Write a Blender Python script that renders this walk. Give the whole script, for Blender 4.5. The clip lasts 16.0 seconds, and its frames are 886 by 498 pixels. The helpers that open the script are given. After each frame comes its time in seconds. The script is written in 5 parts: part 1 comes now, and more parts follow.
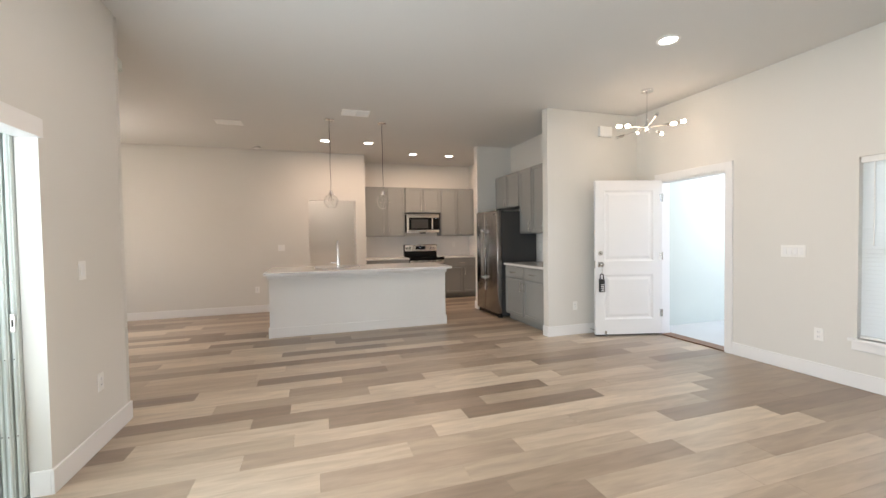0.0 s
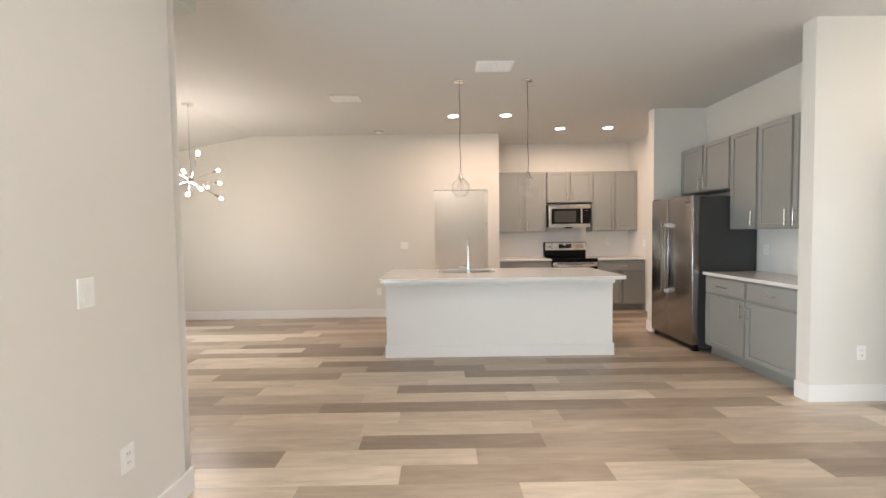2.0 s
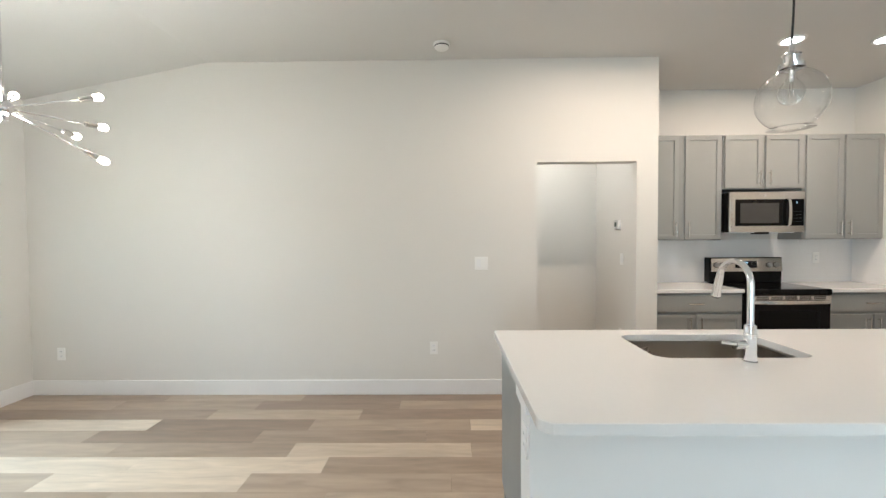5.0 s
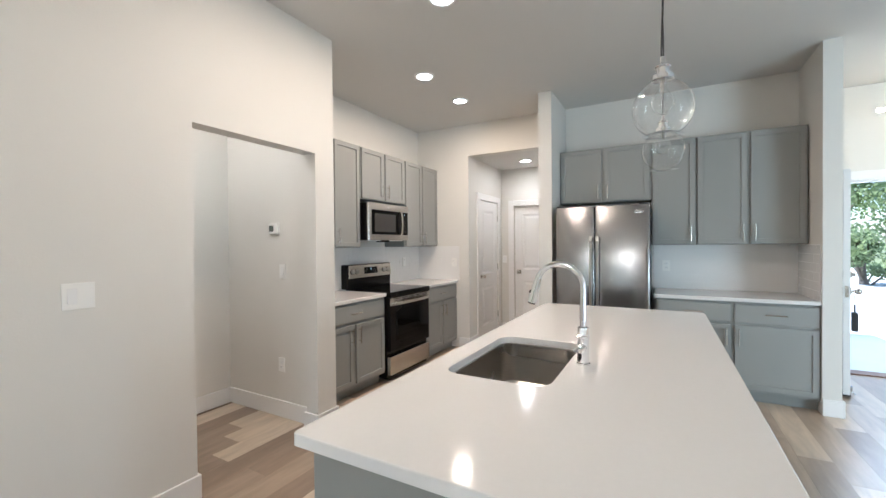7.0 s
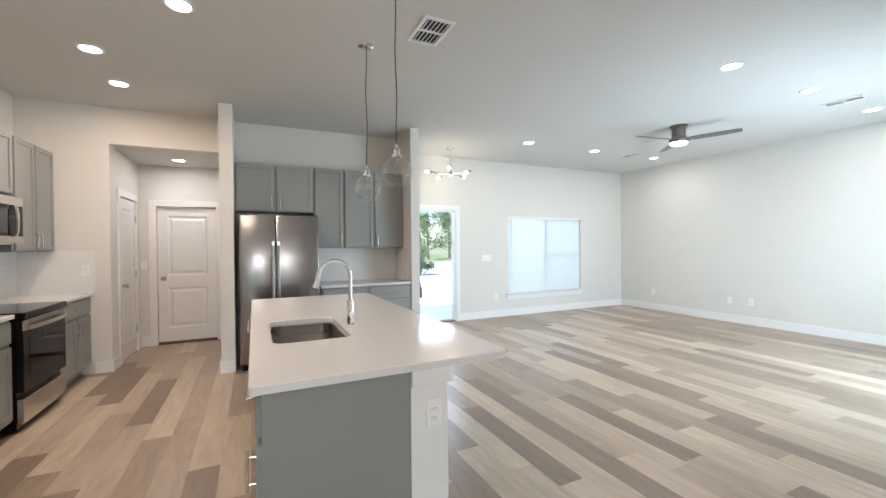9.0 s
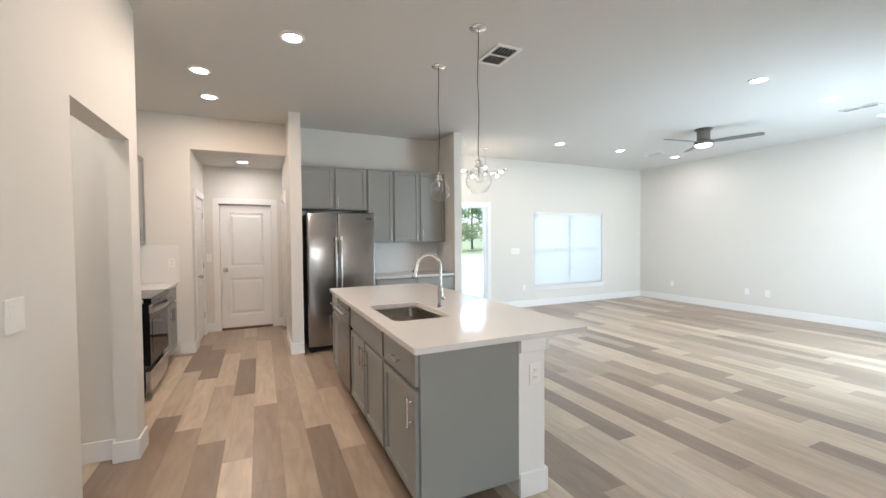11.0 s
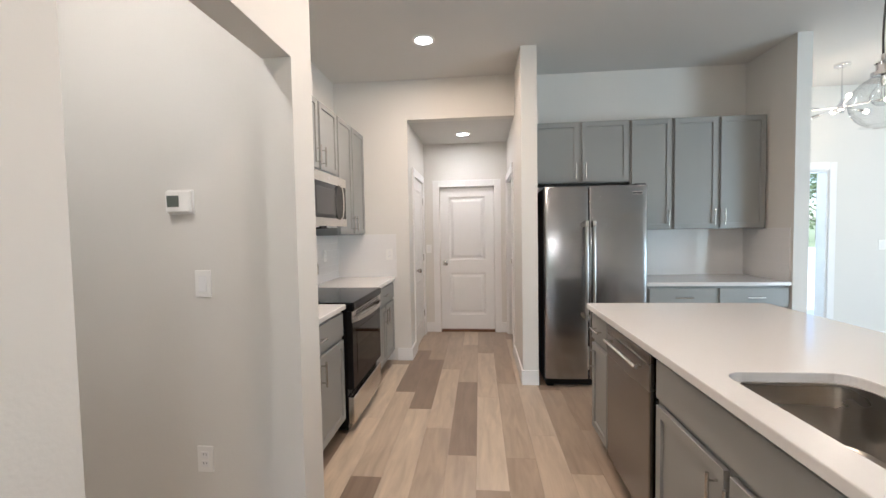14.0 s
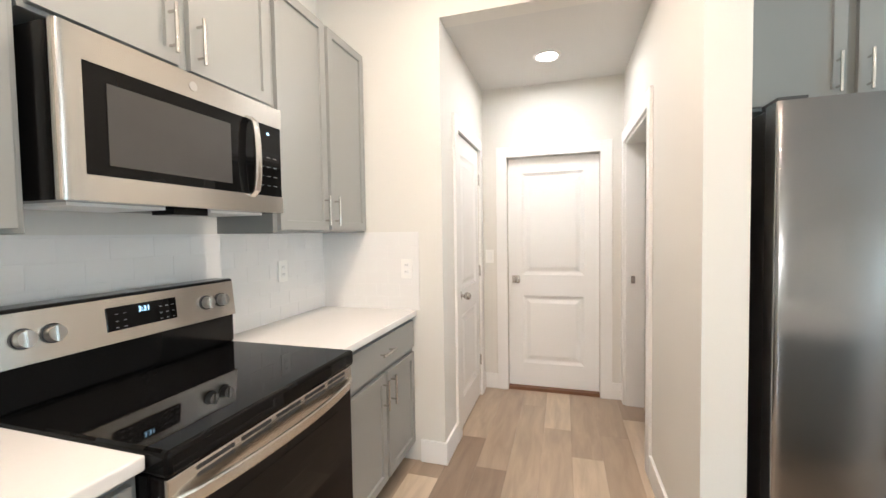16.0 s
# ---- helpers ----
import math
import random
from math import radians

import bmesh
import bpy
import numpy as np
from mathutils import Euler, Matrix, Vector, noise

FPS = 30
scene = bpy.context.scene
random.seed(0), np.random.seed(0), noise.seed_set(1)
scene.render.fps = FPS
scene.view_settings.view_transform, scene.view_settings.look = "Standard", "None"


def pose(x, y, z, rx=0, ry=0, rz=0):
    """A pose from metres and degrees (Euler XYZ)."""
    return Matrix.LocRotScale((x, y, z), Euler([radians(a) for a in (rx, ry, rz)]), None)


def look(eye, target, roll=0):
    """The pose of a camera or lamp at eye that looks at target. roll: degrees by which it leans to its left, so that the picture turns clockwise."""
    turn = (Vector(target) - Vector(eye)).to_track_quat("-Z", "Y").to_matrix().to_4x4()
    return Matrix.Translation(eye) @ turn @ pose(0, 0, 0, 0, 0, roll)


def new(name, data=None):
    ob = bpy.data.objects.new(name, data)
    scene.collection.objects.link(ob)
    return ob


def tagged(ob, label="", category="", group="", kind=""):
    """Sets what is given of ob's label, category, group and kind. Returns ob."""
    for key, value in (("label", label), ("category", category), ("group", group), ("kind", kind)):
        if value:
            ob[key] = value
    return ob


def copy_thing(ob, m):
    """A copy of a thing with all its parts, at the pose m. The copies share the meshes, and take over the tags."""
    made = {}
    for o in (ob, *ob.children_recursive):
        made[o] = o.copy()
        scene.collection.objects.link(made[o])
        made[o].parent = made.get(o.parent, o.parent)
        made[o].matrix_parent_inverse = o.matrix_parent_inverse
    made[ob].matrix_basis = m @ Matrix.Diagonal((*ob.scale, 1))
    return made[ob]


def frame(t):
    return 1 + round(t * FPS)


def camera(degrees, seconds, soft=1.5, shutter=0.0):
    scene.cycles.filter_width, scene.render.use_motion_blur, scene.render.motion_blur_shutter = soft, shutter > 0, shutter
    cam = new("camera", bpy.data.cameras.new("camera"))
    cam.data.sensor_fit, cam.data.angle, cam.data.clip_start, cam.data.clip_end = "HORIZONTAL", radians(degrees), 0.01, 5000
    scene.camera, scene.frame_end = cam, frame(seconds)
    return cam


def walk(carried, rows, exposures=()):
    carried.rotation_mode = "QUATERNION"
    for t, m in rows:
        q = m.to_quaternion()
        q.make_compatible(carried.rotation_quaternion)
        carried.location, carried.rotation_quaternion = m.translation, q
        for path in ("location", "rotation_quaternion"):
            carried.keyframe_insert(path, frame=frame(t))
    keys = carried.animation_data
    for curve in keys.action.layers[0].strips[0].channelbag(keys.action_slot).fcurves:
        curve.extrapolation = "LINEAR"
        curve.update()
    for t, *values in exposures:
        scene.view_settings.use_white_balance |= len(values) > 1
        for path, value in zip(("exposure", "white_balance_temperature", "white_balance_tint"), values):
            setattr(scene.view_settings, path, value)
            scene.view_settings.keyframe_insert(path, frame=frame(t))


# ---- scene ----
cam = camera(95.8, 16.0)
PATH = [
    (0, (0.269, 0.947, 1.343), (0.88, 2.85, 1.286), -0.9),
    (0.5, (0.287, 1.096, 1.329), (0.622, 3.066, 1.271), -0.9),
    (1, (0.259, 1.44, 1.344), (0.42, 3.433, 1.282), -0.9),
    (1.5, (0.294, 1.898, 1.386), (0.362, 3.895, 1.312), -0.9),
    (2, (0.284, 2.421, 1.389), (0.294, 4.419, 1.31), -0.8),
    (2.5, (0.243, 2.981, 1.365), (0.16, 4.978, 1.295), -0.8),
    (3, (0.177, 3.539, 1.381), (-0.071, 5.522, 1.308), -0.8),
    (3.2, (0.128, 3.744, 1.39), (-0.192, 5.717, 1.317), -0.8),
    (5.3, (-0.719, 5.698, 1.435), (-0.572, 7.692, 1.379), -0.2),
    (5.5, (-0.77, 5.849, 1.419), (-0.449, 7.823, 1.374), -0.2),
    (6, (-0.905, 6.21, 1.402), (-0.079, 8.031, 1.377), -0.4),
    (6.5, (-1.034, 6.52, 1.41), (0.305, 8.006, 1.381), -0.5),
    (7, (-1.095, 6.795, 1.41), (0.654, 7.763, 1.387), -0.5),
    (7.5, (-1.214, 7.035, 1.405), (0.755, 7.384, 1.393), -0.7),
    (8, (-1.396, 7.265, 1.397), (0.587, 7.009, 1.4), -0.6),
    (8.5, (-1.704, 7.518, 1.436), (0.168, 6.815, 1.428), -0.5),
    (8.7, (-1.809, 7.553, 1.413), (0.019, 6.74, 1.411), -0.6),
    (10.8, (-2.178, 8.316, 1.441), (-0.404, 7.393, 1.39), -0.4),
    (11, (-2.153, 8.315, 1.444), (-0.333, 7.486, 1.389), -0.5),
    (11.5, (-2.102, 8.309, 1.44), (-0.178, 7.766, 1.38), -0.5),
    (12, (-2.027, 8.297, 1.433), (-0.045, 8.036, 1.366), -0.6),
    (12.5, (-1.839, 8.296, 1.42), (0.159, 8.239, 1.342), -0.7),
    (13, (-1.465, 8.328, 1.426), (0.532, 8.379, 1.343), -0.8),
    (13.5, (-0.995, 8.331, 1.434), (1.0, 8.439, 1.341), -0.9),
    (14, (-0.47, 8.354, 1.407), (1.519, 8.536, 1.318), -1.0),
    (14.5, (0.027, 8.358, 1.388), (2.002, 8.662, 1.307), -1.0),
    (15, (0.537, 8.362, 1.388), (2.484, 8.81, 1.302), -1.0),
    (15.5, (1.045, 8.377, 1.385), (2.966, 8.925, 1.297), -0.8),
    (16, (1.583, 8.434, 1.372), (3.496, 9.011, 1.294), -0.9),
]
walk(cam, [(t, look(eye, target, roll)) for t, eye, target, roll in PATH], [(0, 0.9, 6400, 19), (1.0, 0.9, 6600, 22), (1.5, 1.05, 6850, 24), (2.0, 1.28, 6240, 17), (2.5, 1.44, 6140, 16), (3.0, 1.43, 5950, 12), (5.4, 1.4, 5430, 8), (6.8, 1.4, 5280, 9), (7.5, 1.1, 5630, 12), (8.5, 1.15, 5630, 12), (12.5, 1.3, 5740, 13), (13.5, 1.25, 5690, 13), (14.0, 1.32, 5460, 12), (14.5, 1.52, 5460, 11), (15.2, 1.68, 5390, 11), (16, 1.95, 5540, 9)])


# ---- world, sun and daylight ----
world = bpy.data.worlds.new("world")
scene.world = world
world.use_nodes = True
sky = world.node_tree.nodes.new("ShaderNodeTexSky")
sky.sky_type, sky.sun_disc = "NISHITA", False
sky.sun_elevation, sky.sun_rotation = radians(61), radians(8)
world.node_tree.links.new(sky.outputs[0], world.node_tree.nodes["Background"].inputs[0])
world.node_tree.nodes["Background"].inputs[1].default_value = 0.15


def lamp(name, kind, m, watts, color=(1, 1, 1), **more):
    data = bpy.data.lights.new(name, kind)
    data.energy, data.color = watts, color
    ob = new(name, data)
    ob.matrix_world = m
    return ob


sun = lamp("sun", "SUN", look((2.0, 14.0, 26), (0, 0, 0)), 5.0, (1.0, 0.95, 0.86))
sun.data.angle = radians(0.5)


XE_GLASS = 4.8     # outer face of the entrance wall


def window_light(name, eye, target, w, h, watts, color=(0.86, 0.95, 1.0)):
    ob = lamp(name, "AREA", look(eye, target), watts, color)
    ob.data.shape, ob.data.size, ob.data.size_y = "RECTANGLE", w, h
    return ob


# sky light through the open outer side of the covered patio
window_light("patio_daylight", (-4.6, 0.6, 1.35), (-2.4, 5.0, 1.2), 4.0, 2.4, 62, (0.90, 1.0, 0.93))
# sky light in the wide patio door opening
window_light("patio_door_daylight", (-1.095, 2.05, 0.98), (1.0, 2.40, 1.60), 1.8, 1.7, 50, (0.79, 0.95, 0.98))
# sky light falling through the dining window
window_light("dining_daylight", (-6.2, 8.3, 2.95), (-1.6, 7.3, 0.9), 2.6, 1.6, 230, (0.78, 0.96, 0.99))
# sky light through the open outer side of the porch, above the sight lines
window_light("porch_daylight", (6.9, 4.2, 2.55), (4.7, 4.4, 0.4), 2.4, 0.4, 55)
# sky light on the blind of the entrance window
window_light("entrance_window_daylight", (XE_GLASS + 0.7, 2.15, 1.45), (XE_GLASS - 3, 2.15, 0.9), 1.9, 1.5, 9)


# ---- materials ----
def nodes_of(m):
    m.use_nodes = True
    nt = m.node_tree
    return nt, nt.nodes["Principled BSDF"]


def mat(name, color, rough=0.5, metal=0.0, scale=6.0, vary=0.06, bump=0.0, bump_scale=200.0, stretch=(1, 1, 1), coat=0.0):
    m = bpy.data.materials.new(name)
    nt, bsdf = nodes_of(m)
    n, link = nt.nodes, nt.links.new
    co = n.new("ShaderNodeTexCoord")
    mp = n.new("ShaderNodeMapping")
    mp.inputs["Scale"].default_value = stretch
    link(co.outputs["Object"], mp.inputs["Vector"])
    big = n.new("ShaderNodeTexNoise")
    big.inputs["Scale"].default_value, big.inputs["Detail"].default_value = scale, 6
    link(mp.outputs[0], big.inputs["Vector"])
    small = n.new("ShaderNodeTexNoise")
    small.inputs["Scale"].default_value, small.inputs["Detail"].default_value = bump_scale, 3
    link(mp.outputs[0], small.inputs["Vector"])
    mix = n.new("ShaderNodeMix")
    mix.data_type = "RGBA"
    mix.inputs["A"].default_value = (*[c * (1 - vary) for c in color], 1)
    mix.inputs["B"].default_value = (*[min(1, c * (1 + vary)) for c in color], 1)
    link(big.outputs[0], mix.inputs["Factor"])
    link(mix.outputs["Result"], bsdf.inputs["Base Color"])
    rr = n.new("ShaderNodeMapRange")
    rr.inputs["To Min"].default_value, rr.inputs["To Max"].default_value = max(0.02, rough * 0.85), min(1, rough * 1.15)
    link(big.outputs[0], rr.inputs["Value"])
    link(rr.outputs[0], bsdf.inputs["Roughness"])
    bsdf.inputs["Metallic"].default_value = metal
    bsdf.inputs["Coat Weight"].default_value = coat
    if bump:
        b = n.new("ShaderNodeBump")
        b.inputs["Strength"].default_value, b.inputs["Distance"].default_value = bump, 0.002
        link(small.outputs[0], b.inputs["Height"])
        link(b.outputs[0], bsdf.inputs["Normal"])
    return m


def glow(name, color, strength):
    m = bpy.data.materials.new(name)
    nt, bsdf = nodes_of(m)
    bsdf.inputs["Base Color"].default_value = (0.9, 0.9, 0.9, 1)
    bsdf.inputs["Emission Color"].default_value = (*color, 1)
    bsdf.inputs["Emission Strength"].default_value = strength
    return m


def pane_glass(name, edge=0.7, tint=(0.94, 0.97, 0.96), falloff=4.0):
    m = bpy.data.materials.new(name)
    m.use_nodes = True
    nt = m.node_tree
    n, link = nt.nodes, nt.links.new
    n.remove(n["Principled BSDF"])
    clear, gloss, mix = n.new("ShaderNodeBsdfTransparent"), n.new("ShaderNodeBsdfGlossy"), n.new("ShaderNodeMixShader")
    lw, pw, fr = n.new("ShaderNodeLayerWeight"), n.new("ShaderNodeMath"), n.new("ShaderNodeMath")
    lw.inputs["Blend"].default_value = 0.5
    pw.operation, pw.inputs[1].default_value = "POWER", falloff
    fr.operation, fr.inputs[1].default_value, fr.inputs[2].default_value = "MULTIPLY_ADD", edge, 0.05
    link(lw.outputs["Facing"], pw.inputs[0])
    link(pw.outputs[0], fr.inputs[0])
    clear.inputs[0].default_value = (*tint, 1)
    gloss.inputs["Roughness"].default_value = 0.01
    link(fr.outputs[0], mix.inputs[0])
    link(clear.outputs[0], mix.inputs[1])
    link(gloss.outputs[0], mix.inputs[2])
    link(mix.outputs[0], n["Material Output"].inputs[0])
    return m


def plank_mat(name, tones):
    m = bpy.data.materials.new(name)
    nt, bsdf = nodes_of(m)
    n, link = nt.nodes, nt.links.new
    info, geo, co = n.new("ShaderNodeObjectInfo"), n.new("ShaderNodeNewGeometry"), n.new("ShaderNodeTexCoord")
    add = n.new("ShaderNodeMath")
    add.operation = "ADD"
    link(info.outputs["Random"], add.inputs[0])
    link(geo.outputs["Random Per Island"], add.inputs[1])
    fr = n.new("ShaderNodeMath")
    fr.operation = "FRACT"
    link(add.outputs[0], fr.inputs[0])
    ramp = n.new("ShaderNodeValToRGB")
    ramp.color_ramp.interpolation = "CONSTANT"
    el = ramp.color_ramp.elements
    while len(el) < len(tones):
        el.new(0.5)
    for e, (p, c) in zip(el, tones):
        e.position, e.color = p, (*c, 1)
    link(fr.outputs[0], ramp.inputs[0])
    # long grain, shifted plank by plank
    shift = n.new("ShaderNodeVectorMath")
    shift.operation = "MULTIPLY_ADD"
    shift.inputs[1].default_value = (7.3, 31.7, 3.1)
    link(fr.outputs[0], shift.inputs[0])
    link(geo.outputs["Position"], shift.inputs[2])
    mp = n.new("ShaderNodeMapping")
    mp.inputs["Scale"].default_value = (1.3, 8, 1)
    link(shift.outputs[0], mp.inputs["Vector"])
    grain = n.new("ShaderNodeTexNoise")
    grain.inputs["Scale"].default_value, grain.inputs["Detail"].default_value, grain.inputs["Distortion"].default_value = 2.2, 8, 0.6
    link(mp.outputs[0], grain.inputs["Vector"])
    mp2 = n.new("ShaderNodeMapping")
    mp2.inputs["Scale"].default_value = (6, 160, 1)
    link(shift.outputs[0], mp2.inputs["Vector"])
    fine = n.new("ShaderNodeTexNoise")
    fine.inputs["Scale"].default_value, fine.inputs["Detail"].default_value = 1.5, 4
    link(mp2.outputs[0], fine.inputs["Vector"])
    mr = n.new("ShaderNodeMapRange")
    mr.inputs["From Min"].default_value, mr.inputs["From Max"].default_value = 0.25, 0.75
    mr.inputs["To Min"].default_value, mr.inputs["To Max"].default_value = 0.80, 1.19
    link(grain.outputs[0], mr.inputs["Value"])
    mr2 = n.new("ShaderNodeMapRange")
    mr2.inputs["To Min"].default_value, mr2.inputs["To Max"].default_value = 0.93, 1.07
    link(fine.outputs[0], mr2.inputs["Value"])
    mul = n.new("ShaderNodeMath")
    mul.operation = "MULTIPLY"
    link(mr.outputs[0], mul.inputs[0])
    link(mr2.outputs[0], mul.inputs[1])
    sc = n.new("ShaderNodeVectorMath")
    sc.operation = "SCALE"
    link(ramp.outputs[0], sc.inputs[0])
    link(mul.outputs[0], sc.inputs["Scale"])
    link(sc.outputs[0], bsdf.inputs["Base Color"])
    rr = n.new("ShaderNodeMapRange")
    rr.inputs["To Min"].default_value, rr.inputs["To Max"].default_value = 0.26, 0.40
    link(grain.outputs[0], rr.inputs["Value"])
    link(rr.outputs[0], bsdf.inputs["Roughness"])
    b = n.new("ShaderNodeBump")
    b.inputs["Strength"].default_value, b.inputs["Distance"].default_value = 0.12, 0.001
    link(fine.outputs[0], b.inputs["Height"])
    link(b.outputs[0], bsdf.inputs["Normal"])
    return m


PAINT = mat("wall_paint", (0.70, 0.68, 0.635), 0.75, scale=1.5, vary=0.02, bump=0.25, bump_scale=90)
CEILING = mat("ceiling_paint", (0.64, 0.63, 0.605), 0.85, scale=1.2, vary=0.02, bump=0.5, bump_scale=60)
TRIM = mat("trim_paint", (0.81, 0.80, 0.785), 0.38, scale=3, vary=0.015)
KNEE_PAINT = mat("knee_wall_paint", (0.80, 0.79, 0.77), 0.55, scale=2, vary=0.02, bump=0.15, bump_scale=90)
DOOR_WHITE = mat("door_paint", (0.81, 0.805, 0.795), 0.38, scale=3, vary=0.015)
PLASTIC = mat("white_plastic", (0.84, 0.83, 0.80), 0.35, scale=20, vary=0.01)
GREY = mat("cabinet_grey", (0.285, 0.290, 0.276), 0.42, scale=4, vary=0.03, bump=0.05)
GREY_IN = mat("cabinet_grey_frame", (0.260, 0.265, 0.252), 0.45, scale=4, vary=0.03)
QUARTZ = mat("white_quartz", (0.72, 0.71, 0.692), 0.11, scale=60, vary=0.02)
QUARTZ.node_tree.nodes["Principled BSDF"].inputs["IOR"].default_value = 1.4
STEEL = mat("brushed_steel", (0.66, 0.635, 0.59), 0.24, 1.0, scale=3, vary=0.06, bump=0.10, bump_scale=60, stretch=(1, 1, 0.02))
STEEL_V = mat("brushed_steel_fridge", (0.35, 0.345, 0.345), 0.22, 1.0, scale=3, vary=0.05, bump=0.08, bump_scale=40, stretch=(1, 1, 0.01))
DISH_STEEL = mat("dark_brushed_steel", (0.24, 0.225, 0.21), 0.27, 1.0, scale=3, vary=0.06, bump=0.10, bump_scale=60, stretch=(0.02, 1, 1))
FRIDGE_SIDE = mat("fridge_side_grey", (0.06, 0.06, 0.06), 0.45, 0.3, scale=8, vary=0.04, bump=0.1)
CHROME = mat("chrome", (0.80, 0.80, 0.81), 0.06, 1.0, scale=5, vary=0.02)
NICKEL = mat("satin_nickel", (0.62, 0.60, 0.57), 0.26, 1.0, scale=12, vary=0.03)
BLACK = mat("black_enamel", (0.007, 0.007, 0.007), 0.16, scale=6, vary=0.1)
BLACK.node_tree.nodes["Principled BSDF"].inputs["IOR"].default_value = 1.3
BLACK_GLASS = mat("black_glass", (0.005, 0.005, 0.005), 0.02, scale=6, vary=0.1)
BLACK_GLASS.node_tree.nodes["Principled BSDF"].inputs["IOR"].default_value = 1.25
RUBBER = mat("dark_rubber", (0.03, 0.03, 0.03), 0.7, scale=30, vary=0.1)
TILE = mat("white_glazed_tile", (0.80, 0.79, 0.775), 0.07, scale=3, vary=0.02)
GROUT = mat("white_grout", (0.77, 0.76, 0.745), 0.6, scale=40, vary=0.04)
ALU = mat("white_aluminium", (0.60, 0.64, 0.61), 0.35, 0.0, scale=5, vary=0.02)
CONCRETE = mat("patio_concrete", (0.50, 0.51, 0.50), 0.7, scale=2, vary=0.1, bump=0.4, bump_scale=80)
STUCCO = mat("white_stucco", (0.60, 0.64, 0.59), 0.8, scale=2, vary=0.03, bump=0.8, bump_scale=70)
GRASS = mat("grass_ground", (0.17, 0.20, 0.10), 0.9, scale=0.7, vary=0.35, bump=1.0, bump_scale=40)
LEAF = mat("tree_leaf", (0.15, 0.19, 0.10), 0.6, scale=2, vary=0.4)
n_, l_ = LEAF.node_tree.nodes, LEAF.node_tree.links.new
thin, blend_ = n_.new("ShaderNodeBsdfTranslucent"), n_.new("ShaderNodeMixShader")
thin.inputs[0].default_value = (0.36, 0.44, 0.22, 1)
blend_.inputs[0].default_value = 0.55
l_(n_["Principled BSDF"].outputs[0], blend_.inputs[1])
l_(thin.outputs[0], blend_.inputs[2])
l_(blend_.outputs[0], n_["Material Output"].inputs[0])
BARK = mat("bark", (0.20, 0.165, 0.13), 0.9, scale=9, vary=0.3, bump=1.0, bump_scale=40)
THRESH = mat("brown_threshold", (0.16, 0.075, 0.035), 0.5, scale=9, vary=0.2)
WIRE = mat("black_cord", (0.02, 0.02, 0.02), 0.5, scale=30, vary=0.1)
SUBFLOOR = mat("plank_joint", (0.17, 0.13, 0.10), 0.8, scale=20, vary=0.1)
DARK = mat("dark_slot", (0.03, 0.03, 0.03), 0.6, scale=20, vary=0.1)
PLANK = plank_mat("vinyl_plank", [(0.0, (0.235, 0.173, 0.125)), (0.14, (0.29, 0.220, 0.16)), (0.40, (0.35, 0.272, 0.2)), (0.64, (0.41, 0.328, 0.243)), (0.82, (0.51, 0.42, 0.318))])
PLANK_DARK = plank_mat("vinyl_plank_dark", [(0.0, (0.235, 0.174, 0.127)), (0.5, (0.275, 0.206, 0.151))])
PLANK_MID = plank_mat("vinyl_plank_mid", [(0.0, (0.30, 0.229, 0.166)), (0.3, (0.35, 0.272, 0.2)), (0.65, (0.395, 0.314, 0.233))])
PLANK_LIGHT = plank_mat("vinyl_plank_light", [(0.0, (0.475, 0.386, 0.29)), (0.5, (0.53, 0.437, 0.331))])
PANE = pane_glass("window_pane")
SINK_STEEL = mat("sink_steel", (0.50, 0.475, 0.44), 0.28, 1.0, scale=4, vary=0.08, bump=0.1, bump_scale=80, stretch=(1, 0.05, 1))
THIN_GLASS = pane_glass("thin_clear_glass", 0.9, (0.985, 0.99, 0.99), 2.8)
LED = glow("led_disc", (1.0, 0.92, 0.82), 14)
BULB = glow("warm_bulb", (1.0, 0.80, 0.56), 12)


# ---- building helpers ----
def box(bm, x0, x1, y0, y1, z0, z1, bevel=0.0):
    r = bmesh.ops.create_cube(bm, size=1)["verts"]
    for v in r:
        v.co = Vector(((x0 + x1) / 2 + v.co.x * (x1 - x0), (y0 + y1) / 2 + v.co.y * (y1 - y0), (z0 + z1) / 2 + v.co.z * (z1 - z0)))
    if bevel:
        edges = list({e for v in r for e in v.link_edges})
        bmesh.ops.bevel(bm, geom=edges, offset=bevel, segments=2, profile=0.5, affect="EDGES")
    return bm


def boxes(*rows):
    bm = bmesh.new()
    for row in rows:
        box(bm, *row)
    return bm


def rod(bm, a, b, r, seg=12, r2=None):
    a, b = Vector(a), Vector(b)
    d = b - a
    m = Matrix.Translation((a + b) / 2) @ d.to_track_quat("Z", "Y").to_matrix().to_4x4()
    bmesh.ops.create_cone(bm, cap_ends=True, segments=seg, radius1=r, radius2=r if r2 is None else r2, depth=d.length, matrix=m)
    return bm


def bar(bm, pts, side, up):
    """A flat bar swept along pts; side and up are half sizes as vectors."""
    side, up = Vector(side), Vector(up)
    rings = []
    for p in pts:
        p = Vector(p)
        rings.append([bm.verts.new(p + k) for k in (side * 0.6 + up, side + up * 0.7, side - up * 0.7, side * 0.6 - up, -side * 0.6 - up, -side - up * 0.7, -side + up * 0.7, -side * 0.6 + up)])
    for a, b in zip(rings, rings[1:]):
        for i in range(8):
            j = (i + 1) % 8
            bm.faces.new((a[i], a[j], b[j], b[i]))
    bm.faces.new(rings[0][::-1])
    bm.faces.new(rings[-1])
    bmesh.ops.recalc_face_normals(bm, faces=bm.faces[:])
    return bm


